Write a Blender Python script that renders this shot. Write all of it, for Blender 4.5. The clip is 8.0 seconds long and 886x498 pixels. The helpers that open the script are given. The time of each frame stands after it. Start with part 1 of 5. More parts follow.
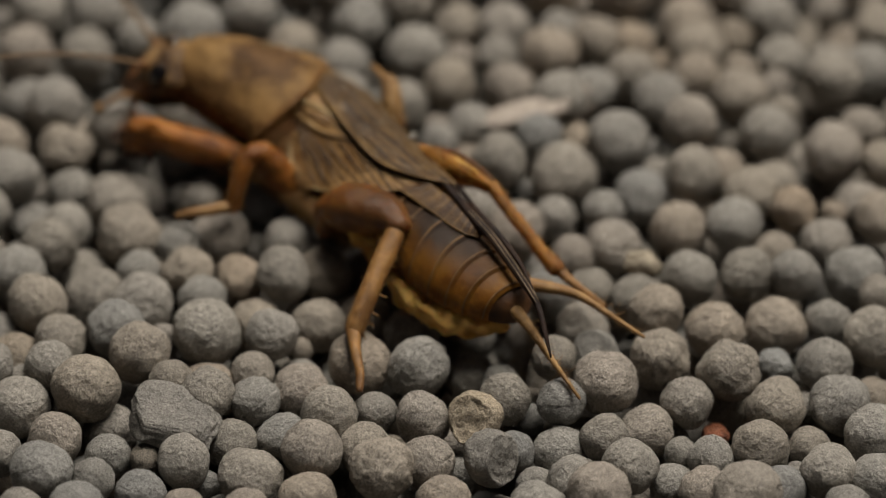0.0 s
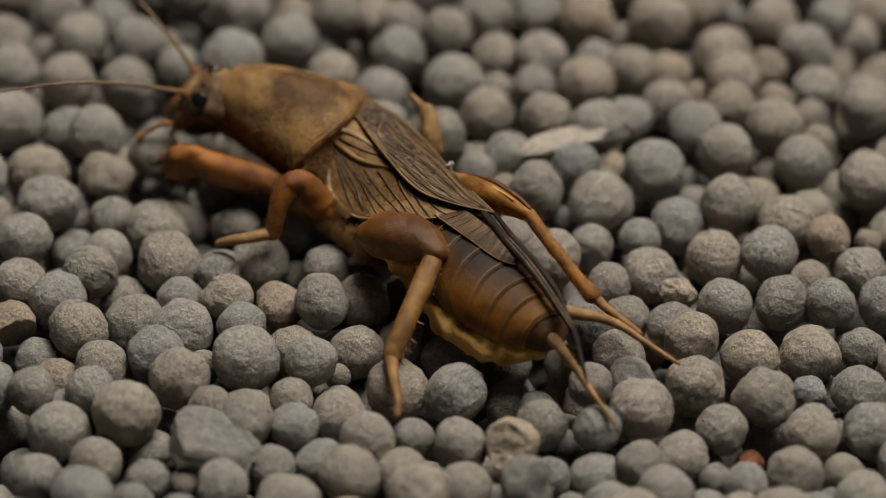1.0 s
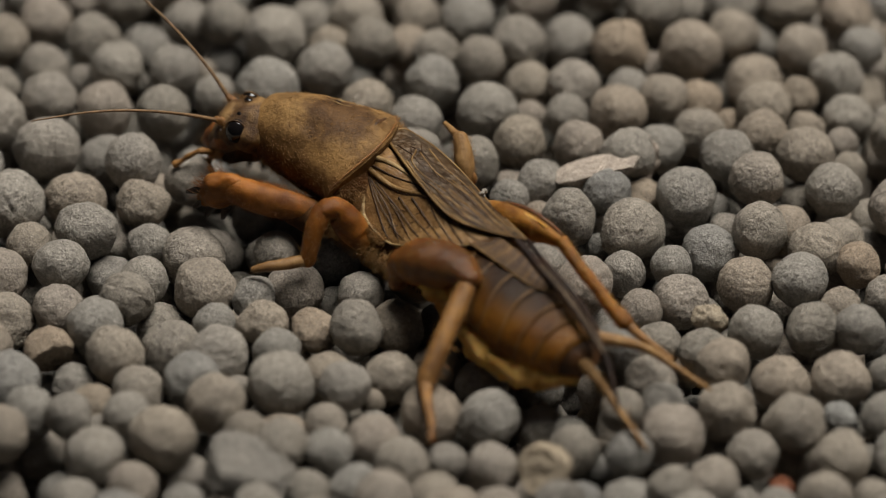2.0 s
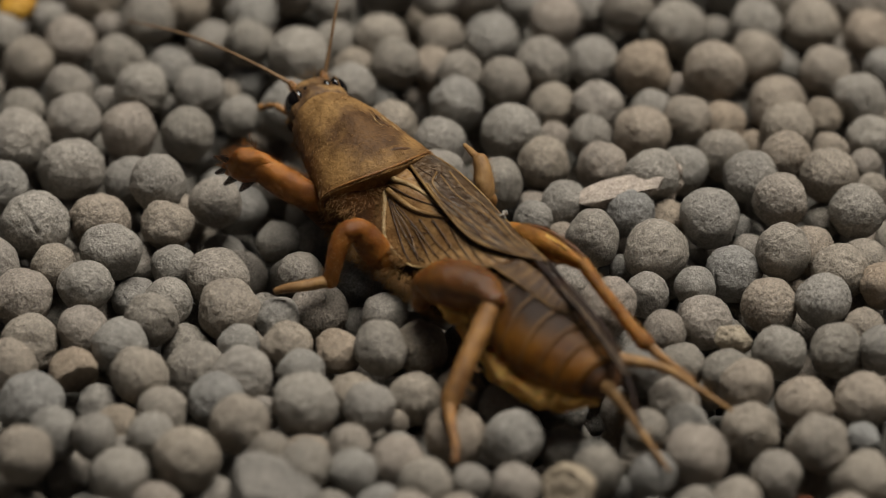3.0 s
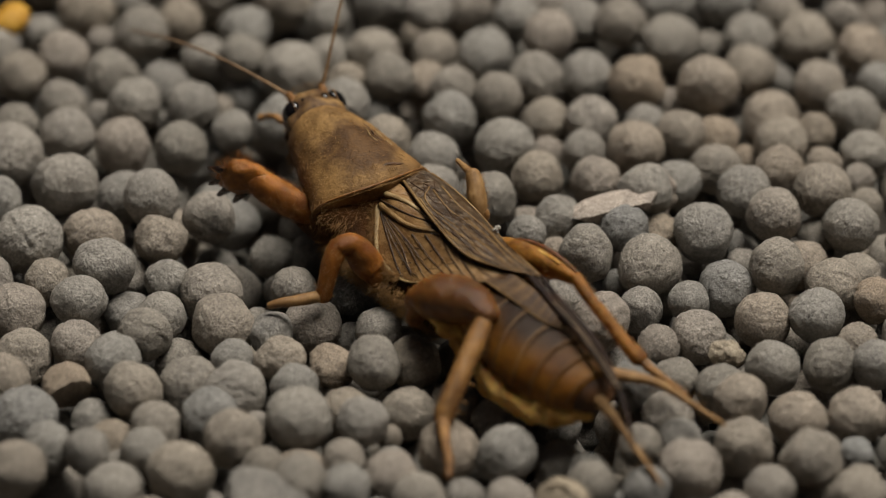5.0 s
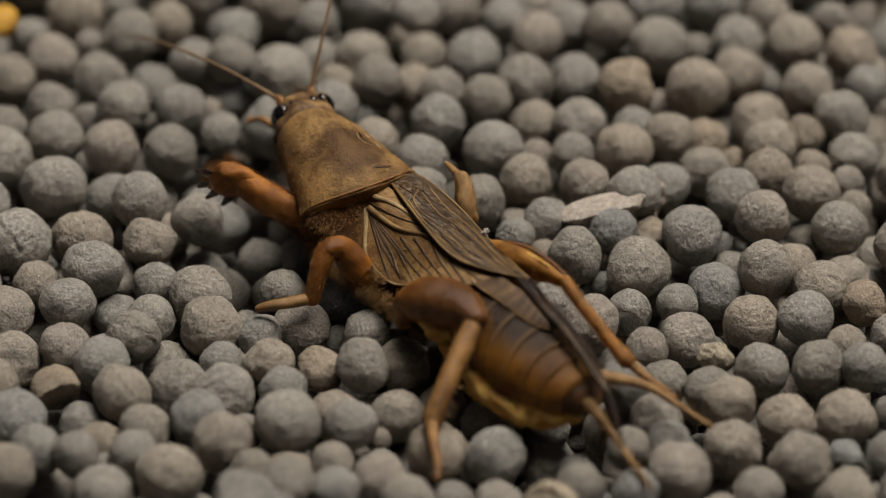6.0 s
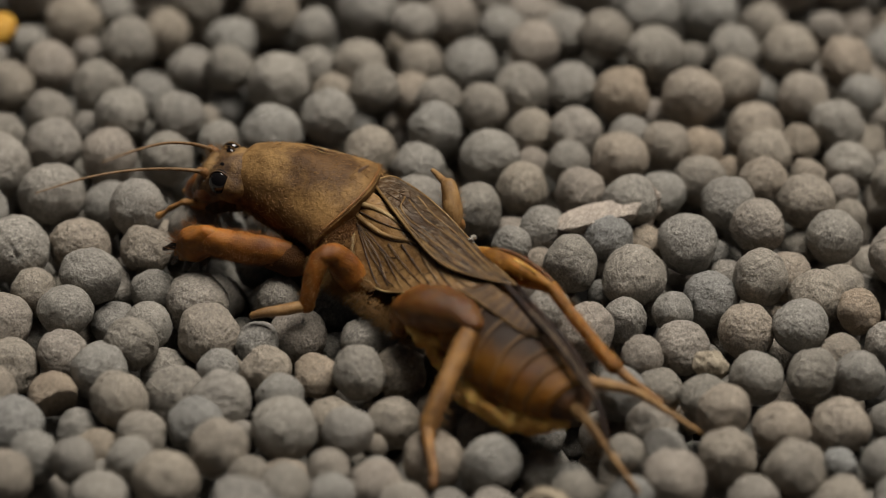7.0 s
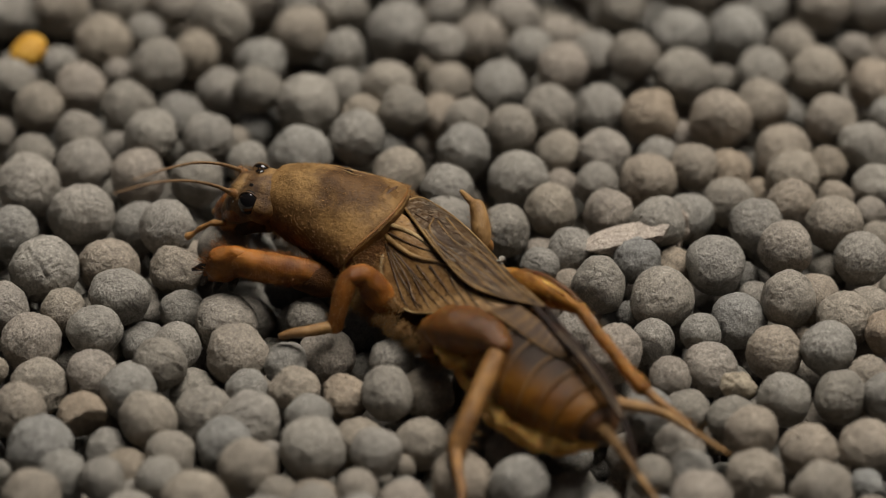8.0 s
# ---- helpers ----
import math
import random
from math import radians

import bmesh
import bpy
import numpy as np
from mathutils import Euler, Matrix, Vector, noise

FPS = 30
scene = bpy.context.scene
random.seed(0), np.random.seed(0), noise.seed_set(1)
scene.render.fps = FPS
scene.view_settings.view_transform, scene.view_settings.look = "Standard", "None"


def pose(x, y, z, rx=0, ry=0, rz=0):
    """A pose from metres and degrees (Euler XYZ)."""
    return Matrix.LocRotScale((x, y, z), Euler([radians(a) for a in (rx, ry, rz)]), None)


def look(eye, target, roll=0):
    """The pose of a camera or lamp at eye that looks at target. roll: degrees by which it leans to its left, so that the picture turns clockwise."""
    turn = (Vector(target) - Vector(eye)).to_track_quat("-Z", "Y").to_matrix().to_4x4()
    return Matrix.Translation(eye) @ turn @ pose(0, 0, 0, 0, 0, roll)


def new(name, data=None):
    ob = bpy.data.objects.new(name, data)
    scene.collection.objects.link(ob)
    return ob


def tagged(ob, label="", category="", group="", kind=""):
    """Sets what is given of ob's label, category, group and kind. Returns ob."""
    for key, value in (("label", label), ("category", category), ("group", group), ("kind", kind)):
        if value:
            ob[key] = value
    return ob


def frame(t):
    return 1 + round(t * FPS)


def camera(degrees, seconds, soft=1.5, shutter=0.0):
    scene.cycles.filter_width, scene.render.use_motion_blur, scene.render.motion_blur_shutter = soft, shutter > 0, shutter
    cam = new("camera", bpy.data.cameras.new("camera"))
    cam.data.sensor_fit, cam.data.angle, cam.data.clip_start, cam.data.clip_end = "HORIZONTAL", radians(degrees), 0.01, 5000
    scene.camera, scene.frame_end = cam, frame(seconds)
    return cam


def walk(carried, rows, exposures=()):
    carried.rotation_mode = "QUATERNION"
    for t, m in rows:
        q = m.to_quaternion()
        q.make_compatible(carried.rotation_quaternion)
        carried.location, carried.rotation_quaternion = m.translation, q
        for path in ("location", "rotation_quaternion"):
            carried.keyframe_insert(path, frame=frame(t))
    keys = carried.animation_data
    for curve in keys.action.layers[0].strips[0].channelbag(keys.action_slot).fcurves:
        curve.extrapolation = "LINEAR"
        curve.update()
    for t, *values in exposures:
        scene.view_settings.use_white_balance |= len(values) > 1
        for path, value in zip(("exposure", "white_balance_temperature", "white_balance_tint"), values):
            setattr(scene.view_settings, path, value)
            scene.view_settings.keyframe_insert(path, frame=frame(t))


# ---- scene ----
# ---------- camera ----------
cam = camera(11.0, 8.0, soft=0.9)
PATH = [
    (0.0, (0.0, -0.22715, 0.20452), (0.00701, -0.0002, -0.01115), 0.835),
    (0.5, (0.0, -0.22771, 0.20503), (0.0057, -0.0001, -0.00999), 0.731),
    (1.0, (0.0, -0.22897, 0.20617), (0.00442, -0.00065, -0.00812), 0.511),
    (1.5, (0.0, -0.23029, 0.20735), (0.00321, -0.0013, -0.00624), 0.324),
    (2.0, (0.0, -0.23101, 0.208), (0.00211, -0.00139, -0.00493), 0.145),
    (3.5, (0.0, -0.23143, 0.20838), (0.00021, -0.00053, -0.00317), -0.186),
    (4.0, (0.0, -0.23149, 0.20843), (0.00027, -0.00042, -0.00294), -0.162),
    (5.5, (0.0, -0.23126, 0.20823), (0.00135, 8e-05, -0.00284), -0.022),
    (6.0, (0.0, -0.23133, 0.20829), (0.0017, 7e-05, -0.00272), 0.034),
    (6.5, (0.0, -0.23136, 0.20832), (0.00198, 0.00014, -0.00256), 0.120),
    (7.0, (0.0, -0.23218, 0.20906), (0.00194, -0.00043, -0.00155), 0.204),
    (7.5, (0.0, -0.23276, 0.20958), (0.00097, -0.00055, -0.00054), 0.130),
    (8.0, (0.0, -0.23272, 0.20954), (-0.0, 0.0, 0.0), 0.000),
]
walk(cam, [(t, look(eye, aim, roll)) for t, eye, aim, roll in PATH])

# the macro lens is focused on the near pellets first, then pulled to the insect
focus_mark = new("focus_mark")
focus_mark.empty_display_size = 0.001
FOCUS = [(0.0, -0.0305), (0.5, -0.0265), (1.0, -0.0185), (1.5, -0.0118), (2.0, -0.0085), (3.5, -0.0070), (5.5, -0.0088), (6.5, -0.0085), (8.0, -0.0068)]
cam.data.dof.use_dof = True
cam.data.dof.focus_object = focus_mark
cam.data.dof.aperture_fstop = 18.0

# ---------- light: one large soft window light from above, dim room round it ----------
world = bpy.data.worlds.new("room_light")
scene.world = world
world.use_nodes = True
wn = world.node_tree.nodes
wn["Background"].inputs["Color"].default_value = (0.75, 0.83, 1.0, 1)
wn["Background"].inputs["Strength"].default_value = 0.02
soft_box = bpy.data.lights.new("window_light", "AREA")
soft_box.shape, soft_box.size, soft_box.size_y = "RECTANGLE", 0.42, 0.34
soft_box.energy = 8.5
soft_box.color = (1.0, 0.952, 0.872)
lamp = new("window_light", soft_box)
lamp.matrix_world = look((0.15, 0.20, 0.59), (0, -0.012, 0))
scene.view_settings.exposure = 0.0


# ---------- materials ----------
def material(name):
    m = bpy.data.materials.new(name)
    m.use_nodes = True
    return m, m.node_tree.nodes, m.node_tree.links, m.node_tree.nodes["Principled BSDF"]


def noise_node(n, l, coord, scale, detail=4.0, rough=0.6):
    t = n.new("ShaderNodeTexNoise")
    t.inputs["Scale"].default_value, t.inputs["Detail"].default_value, t.inputs["Roughness"].default_value = scale, detail, rough
    l.new(coord, t.inputs["Vector"])
    return t.outputs["Fac"]


def ramp(n, l, fac, *stops):
    r = n.new("ShaderNodeValToRGB")
    while len(r.color_ramp.elements) < len(stops):
        r.color_ramp.elements.new(0.5)
    for e, (p, c) in zip(r.color_ramp.elements, stops):
        e.position, e.color = p, (*c, 1) if len(c) == 3 else (c[0], c[0], c[0], 1)
    l.new(fac, r.inputs["Fac"])
    return r.outputs["Color"]


def mix(n, l, fac, a, b, how="MIX"):
    x = n.new("ShaderNodeMix")
    x.data_type, x.blend_type = "RGBA", how
    for socket, v in ((x.inputs[0], fac), (x.inputs[6], a), (x.inputs[7], b)):
        if hasattr(v, "is_linked"):
            l.new(v, socket)
        elif isinstance(v, tuple):
            socket.default_value = (*v, 1)
        else:
            socket.default_value = v
    return x.outputs[2]


def relief(n, l, bsdf, *heights):
    """Stack bumps: (height, strength, distance in metres)."""
    last = None
    for h, strength, distance in heights:
        b = n.new("ShaderNodeBump")
        b.inputs["Strength"].default_value, b.inputs["Distance"].default_value = strength, distance
        l.new(h, b.inputs["Height"])
        if last:
            l.new(last, b.inputs["Normal"])
        last = b.outputs["Normal"]
    l.new(last, bsdf.inputs["Normal"])


def clay(name, base, spread, joined=False):
    """Fired clay pellet: matt, grainy, pitted; each piece has its own tone."""
    m, n, l, bsdf = material(name)
    co = n.new("ShaderNodeTexCoord").outputs["Object"]
    own = n.new("ShaderNodeNewGeometry").outputs["Random Per Island"] if joined else n.new("ShaderNodeObjectInfo").outputs["Random"]
    shift = n.new("ShaderNodeVectorMath")
    shift.operation = "MULTIPLY_ADD"
    l.new(own, shift.inputs[0])
    shift.inputs[1].default_value = (31, 57, 83)
    l.new(co, shift.inputs[2])
    p = shift.outputs[0]
    # slate, neutral, brownish and pinkish pellets lie mixed
    kinds = ((0.84, 0.88, 0.94), (1.0, 1.0, 1.0), (1.08, 1.0, 0.91), (0.90, 0.91, 0.93), (1.05, 1.04, 1.03), (0.95, 0.98, 1.02), (1.12, 1.02, 0.93), (0.88, 0.87, 0.85), (1.10, 1.03, 0.99), (0.97, 1.0, 1.03))
    strong = spread / 0.16
    tone = ramp(n, l, own, *[(k / 9.0, tuple(c * (1 + strong * (f - 1)) for c, f in zip(base, kind))) for k, kind in enumerate(kinds)])
    broad = noise_node(n, l, p, 0.55, 3)
    fine = noise_node(n, l, p, 2.6, 5, 0.65)
    grit = noise_node(n, l, p, 7.0, 6, 0.75)
    col = mix(n, l, 0.45, tone, ramp(n, l, broad, (0.3, (0.66, 0.64, 0.62)), (0.7, (1.2, 1.17, 1.12))), "MULTIPLY")
    col = mix(n, l, 0.85, col, ramp(n, l, fine, (0.33, (0.72, 0.71, 0.70)), (0.64, (1.20, 1.20, 1.19))), "MULTIPLY")
    col = mix(n, l, 0.95, col, ramp(n, l, grit, (0.38, (0.66, 0.66, 0.65)), (0.62, (1.30, 1.30, 1.28))), "MULTIPLY")
    # pale mineral flecks and dark pores
    speck = n.new("ShaderNodeTexVoronoi")
    speck.inputs["Scale"].default_value = 1.5
    l.new(p, speck.inputs["Vector"])
    col = mix(n, l, ramp(n, l, speck.outputs["Distance"], (0.05, (0.75,)), (0.10, (0.0,))), col, tuple(min(1, c * 1.9) for c in base))
    pore = n.new("ShaderNodeTexVoronoi")
    pore.inputs["Scale"].default_value = 3.1
    l.new(p, pore.inputs["Vector"])
    col = mix(n, l, ramp(n, l, pore.outputs["Distance"], (0.08, (0.6,)), (0.17, (0.0,))), col, tuple(c * 0.35 for c in base))
    l.new(col, bsdf.inputs["Base Color"])
    l.new(ramp(n, l, fine, (0.3, (0.50,)), (0.7, (0.72,))), bsdf.inputs["Roughness"])
    bsdf.inputs["Specular IOR Level"].default_value = 0.45
    pits = n.new("ShaderNodeTexVoronoi")
    pits.inputs["Scale"].default_value = 1.9
    l.new(p, pits.inputs["Vector"])
    relief(n, l, bsdf, (broad, 0.25, 0.0006), (ramp(n, l, pits.outputs["Distance"], (0.04, (0.0,)), (0.2, (1.0,))), 0.7, 0.00025),
           (fine, 1.0, 0.00034), (grit, 1.0, 0.00011))
    return m


CLAY = clay("grey_fired_clay", (0.264, 0.244, 0.219), 0.18)
CLAY_BED = clay("grey_fired_clay_bed", (0.264, 0.244, 0.219), 0.18, True)
CLAY_TAN = clay("tan_fired_clay", (0.292, 0.250, 0.205), 0.15)
CLAY_PALE = clay("pale_stone", (0.30, 0.297, 0.29), 0.1)
STONE_PINK = clay("pinkish_stone", (0.42, 0.36, 0.315), 0.06)


def blot_mask(n, l, value):
    """1 well inside a blotch, fading to 0 past its ragged edge."""
    span = n.new("ShaderNodeMapRange")
    l.new(value, span.inputs["Value"])
    for socket, v in zip(("From Min", "From Max", "To Min", "To Max"), (1.25, 1.75, 0.85, 0.0)):
        span.inputs[socket].default_value = v
    return span.outputs[0]


def chitin(name, dark, light, rough=0.38, scale=0.6, pigment_shade=None, coat=0.0, through_light=0.0, bump=0.5, fine_scale=9.0, scuff=None, mottle=0.0, gloss=0.3, patch_at=None):
    """Insect cuticle: mottled, slightly glossy; pigment = (axis, low, high, colour) darkens along one axis of the part."""
    m, n, l, bsdf = material(name)
    co = n.new("ShaderNodeTexCoord").outputs["Object"]
    broad = noise_node(n, l, co, scale, 4, 0.6)
    fine = noise_node(n, l, co, fine_scale, 5, 0.65)
    col = ramp(n, l, broad, (0.38, dark), (0.62, light))
    if pigment_shade:
        axis, lo, hi, c = pigment_shade
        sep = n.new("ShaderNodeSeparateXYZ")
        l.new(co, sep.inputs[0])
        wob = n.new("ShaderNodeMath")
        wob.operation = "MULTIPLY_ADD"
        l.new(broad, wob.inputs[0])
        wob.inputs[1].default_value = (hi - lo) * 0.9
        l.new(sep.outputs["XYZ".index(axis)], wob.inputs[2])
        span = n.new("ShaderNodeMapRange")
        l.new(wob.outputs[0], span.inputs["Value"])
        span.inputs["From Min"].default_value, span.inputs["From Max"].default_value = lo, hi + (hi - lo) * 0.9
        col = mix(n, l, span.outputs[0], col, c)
    if patch_at:
        # a darker blotch with a ragged edge: (centre, reach along each axis, colour)
        centre, reach, c = patch_at
        near = n.new("ShaderNodeVectorMath")
        near.operation = "SUBTRACT"
        l.new(co, near.inputs[0])
        near.inputs[1].default_value = centre
        squash = n.new("ShaderNodeVectorMath")
        squash.operation = "DIVIDE"
        l.new(near.outputs[0], squash.inputs[0])
        squash.inputs[1].default_value = reach
        far = n.new("ShaderNodeVectorMath")
        far.operation = "LENGTH"
        l.new(squash.outputs[0], far.inputs[0])
        ragged = n.new("ShaderNodeMath")
        ragged.operation = "MULTIPLY_ADD"
        l.new(noise_node(n, l, co, 0.7, 6, 0.7), ragged.inputs[0])
        ragged.inputs[1].default_value = 1.3
        l.new(far.outputs["Value"], ragged.inputs[2])
        col = mix(n, l, blot_mask(n, l, ragged.outputs[0]), col, c)
    col = mix(n, l, 0.55, col, ramp(n, l, fine, (0.3, (0.62, 0.58, 0.54)), (0.66, (1.2, 1.18, 1.15))), "MULTIPLY")
    if mottle:
        blot = noise_node(n, l, co, 0.42, 6, 0.68)
        col = mix(n, l, mottle, col, ramp(n, l, blot, (0.40, (0.30, 0.24, 0.20)), (0.50, (0.95, 0.92, 0.9)), (0.62, (1.35, 1.35, 1.3))), "MULTIPLY")
    if scuff:
        worn = mix(n, l, 1.0, ramp(n, l, noise_node(n, l, co, 3.2, 8, 0.75), (0.51, (0.0,)), (0.58, (1.0,))), ramp(n, l, noise_node(n, l, co, 0.45, 2), (0.40, (0.0,)), (0.54, (0.9,))), "MULTIPLY")
        col = mix(n, l, worn, col, scuff)
    l.new(col, bsdf.inputs["Base Color"])
    l.new(ramp(n, l, fine, (0.3, (rough - 0.08,)), (0.7, (rough + 0.14,))), bsdf.inputs["Roughness"])
    bsdf.inputs["Specular IOR Level"].default_value = gloss
    bsdf.inputs["Coat Weight"].default_value = coat
    bsdf.inputs["Coat Roughness"].default_value = 0.25
    if through_light:
        bsdf.inputs["Subsurface Weight"].default_value = through_light
        bsdf.inputs["Subsurface Radius"].default_value = (1.0, 0.45, 0.15)
        bsdf.inputs["Subsurface Scale"].default_value = 0.0009
    relief(n, l, bsdf, (broad, 0.4 * bump, 0.0008), (fine, bump, 0.00016))
    return m


# Z tone: tan back over red-brown flanks, which also carry painted shade
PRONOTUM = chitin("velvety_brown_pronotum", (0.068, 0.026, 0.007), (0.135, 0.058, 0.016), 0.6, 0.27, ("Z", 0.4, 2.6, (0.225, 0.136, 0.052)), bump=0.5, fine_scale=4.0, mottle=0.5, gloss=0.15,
                  patch_at=((2.0, -0.3, 2.6), (3.0, 2.7, 2.4), (0.062, 0.030, 0.012)))
SCAR = chitin("dark_scar", (0.02, 0.009, 0.004), (0.07, 0.032, 0.012), 0.3, 0.8)
HAIR = chitin("golden_hair", (0.20, 0.105, 0.034), (0.34, 0.19, 0.068), 0.45, 2.0)
HAIR_RUST = chitin("rusty_hair", (0.16, 0.06, 0.015), (0.30, 0.12, 0.03), 0.45, 2.0)
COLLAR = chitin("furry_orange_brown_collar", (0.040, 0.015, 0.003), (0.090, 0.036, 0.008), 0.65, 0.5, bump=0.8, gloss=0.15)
CHEEK = chitin("orange_brown_cheek", (0.11, 0.034, 0.006), (0.27, 0.098, 0.018), 0.30, 0.8, mottle=0.3)
TAWNY = chitin("light_tawny_leg", (0.17, 0.088, 0.030), (0.29, 0.168, 0.064), 0.42, 0.6)
PALP = chitin("orange_palp", (0.19, 0.088, 0.025), (0.34, 0.175, 0.055), 0.4, 0.9)
RIM = chitin("amber_rim", (0.10, 0.038, 0.009), (0.22, 0.10, 0.026), 0.35)
HEAD = chitin("mottled_brown_head", (0.060, 0.028, 0.010), (0.195, 0.114, 0.042), 0.52, 0.9, mottle=0.45)
EYE, _n, _l, _b = material("glossy_black_eye")
_b.inputs["Base Color"].default_value = (0.006, 0.005, 0.005, 1)
_b.inputs["Roughness"].default_value = 0.10
ORANGE = chitin("orange_leg", (0.125, 0.042, 0.007), (0.275, 0.106, 0.018), 0.36, 0.45, through_light=0.3, mottle=0.10, gloss=0.22)
LEG = chitin("tawny_leg", (0.130, 0.060, 0.017), (0.260, 0.132, 0.040), 0.42, 0.5, through_light=0.1, mottle=0.3)
FEMUR = chitin("amber_femur", (0.124, 0.045, 0.008), (0.235, 0.101, 0.018), 0.34, 0.6, ("Z", 5.4, 6.8, (0.045, 0.017, 0.006)), through_light=0.45, mottle=0.4, gloss=0.3)
AMBER = chitin("clear_amber_femur", (0.135, 0.053, 0.009), (0.265, 0.120, 0.022), 0.42, 0.6, through_light=0.4, mottle=0.5, gloss=0.2)
TERGITE = chitin("brown_banded_tergite", (0.155, 0.056, 0.006), (0.330, 0.142, 0.019), 0.34, 0.45, ("Z", 4.75, 5.75, (0.020, 0.010, 0.0045)), mottle=0.5, gloss=0.18, through_light=0.15)
EDGE = chitin("amber_plate_edge", (0.095, 0.047, 0.015), (0.17, 0.090, 0.029), 0.4)
SKIN = chitin("dark_soft_skin", (0.03, 0.012, 0.004), (0.09, 0.036, 0.009), 0.5)
PLEURA = chitin("yellow_pleural_fold", (0.42, 0.20, 0.038), (0.68, 0.41, 0.11), 0.36, 0.6, through_light=0.25, bump=0.9)
FUZZ = chitin("fuzzy_brown_thorax", (0.026, 0.012, 0.004), (0.080, 0.038, 0.011), 0.65, 0.8, bump=1.0, gloss=0.15)
WING = chitin("golden_tan_forewing", (0.132, 0.070, 0.026), (0.258, 0.154, 0.064), 0.30, 0.5, coat=0.08, bump=0.5, fine_scale=4.0, mottle=0.3)
WING_DARK = chitin("brown_forewing", (0.017, 0.009, 0.004), (0.052, 0.028, 0.011), 0.3, 0.5, coat=0.08, bump=0.6, fine_scale=4.0, scuff=(0.16, 0.118, 0.078))
VEIN = chitin("dark_wing_vein", (0.018, 0.008, 0.003), (0.045, 0.021, 0.007), 0.38)
WINGRIB = chitin("golden_wing_rib", (0.115, 0.064, 0.022), (0.205, 0.125, 0.048), 0.3, coat=0.1)
COSTA = chitin("pale_wing_edge", (0.20, 0.130, 0.056), (0.33, 0.235, 0.112), 0.36)
FOLD = chitin("pleated_hindwing", (0.040, 0.019, 0.007), (0.090, 0.048, 0.017), 0.42)
BLACKWING = chitin("dark_hindwing_tail", (0.008, 0.004, 0.003), (0.026, 0.013, 0.008), 0.5, gloss=0.15)
GREYVEIN = chitin("grey_tail_line", (0.110, 0.076, 0.045), (0.220, 0.157, 0.098), 0.35)
CLAW = chitin("dark_digging_claw", (0.008, 0.005, 0.004), (0.035, 0.014, 0.007), 0.2)
ANTENNA = chitin("tawny_antenna", (0.119, 0.068, 0.032), (0.204, 0.123, 0.060), 0.45, 2.0)
CHALK = chitin("white_crumb", (0.38, 0.36, 0.32), (0.55, 0.52, 0.47), 0.9, 2.0)
SEED = chitin("yellow_seed", (0.36, 0.18, 0.018), (0.50, 0.28, 0.035), 0.5, 0.4)
CLAY_FLAT = clay("grey_flat_stone", (0.215, 0.200, 0.182), 0.08)
CRUMB = clay("tan_crumb", (0.34, 0.285, 0.215), 0.1)
RUST = clay("rusty_red_chip", (0.25, 0.085, 0.04), 0.1)
DUST, _n, _l, _b = material("dark_tray_floor")
_l.new(ramp(_n, _l, noise_node(_n, _l, _n.new("ShaderNodeTexCoord").outputs["Object"], 90.0), (0.3, (0.05, 0.046, 0.042)), (0.7, (0.09, 0.083, 0.076))), _b.inputs["Base Color"])
_b.inputs["Roughness"].default_value = 0.9


# ---------- mesh helpers; all small things are built in millimetres ----------
MM = 0.001


def part(name, bm, mat, parent=None, label="", smooth=True):
    me = bpy.data.meshes.new(name)
    bmesh.ops.recalc_face_normals(bm, faces=bm.faces)
    bm.to_mesh(me)
    bm.free()
    if smooth:
        me.polygons.foreach_set("use_smooth", [True] * len(me.polygons))
    me.materials.append(mat)
    ob = new(name, me)
    ob.parent = parent
    if label:
        ob["label"] = label
    return ob


def smooth_rows(rows, per):
    """Catmull-Rom through rows of numbers."""
    a = np.array(rows, float)
    a = np.vstack([2 * a[0] - a[1], a, 2 * a[-1] - a[-2]])
    out = []
    for i in range(1, len(a) - 2):
        for s in np.arange(per) / per:
            p0, p1, p2, p3 = a[i - 1:i + 3]
            out.append(0.5 * (2 * p1 + (p2 - p0) * s + (2 * p0 - 5 * p1 + 4 * p2 - p3) * s * s + (3 * p1 - p0 - 3 * p2 + p3) * s ** 3))
    return np.array(out + [a[-2]])


def skin_rings(bm, rings, close=True, ends=True):
    vs = [[bm.verts.new(p) for p in r] for r in rings]
    k = len(vs[0])
    for a, b in zip(vs, vs[1:]):
        for j in range(k if close else k - 1):
            bm.faces.new((a[j], a[(j + 1) % k], b[(j + 1) % k], b[j]))
    if ends and close:
        bm.faces.new(vs[0][::-1])
        bm.faces.new(vs[-1])
    return vs


def loft(bm, stations, sides=32, per=5, e=2.0, lump=0.0, seed=0.0):
    """Body along x: stations (x, y, z, half width, height above, height below)."""
    rings = []
    for x, y, z, w, up, dn in smooth_rows(stations, per).tolist():
        ring = []
        for j in range(sides):
            a = 2 * math.pi * j / sides
            c, s = math.cos(a), math.sin(a)
            c, s = math.copysign(abs(c) ** (2 / e), c), math.copysign(abs(s) ** (2 / e), s)
            p = Vector((float(x), float(y + max(w, 0.02) * c), float(z + max(up if s > 0 else dn, 0.02) * s)))
            if lump:
                p += noise.noise_vector(p * 0.9 + Vector((seed, 0, 0))) * lump
            ring.append(p)
        rings.append(ring)
    skin_rings(bm, rings)


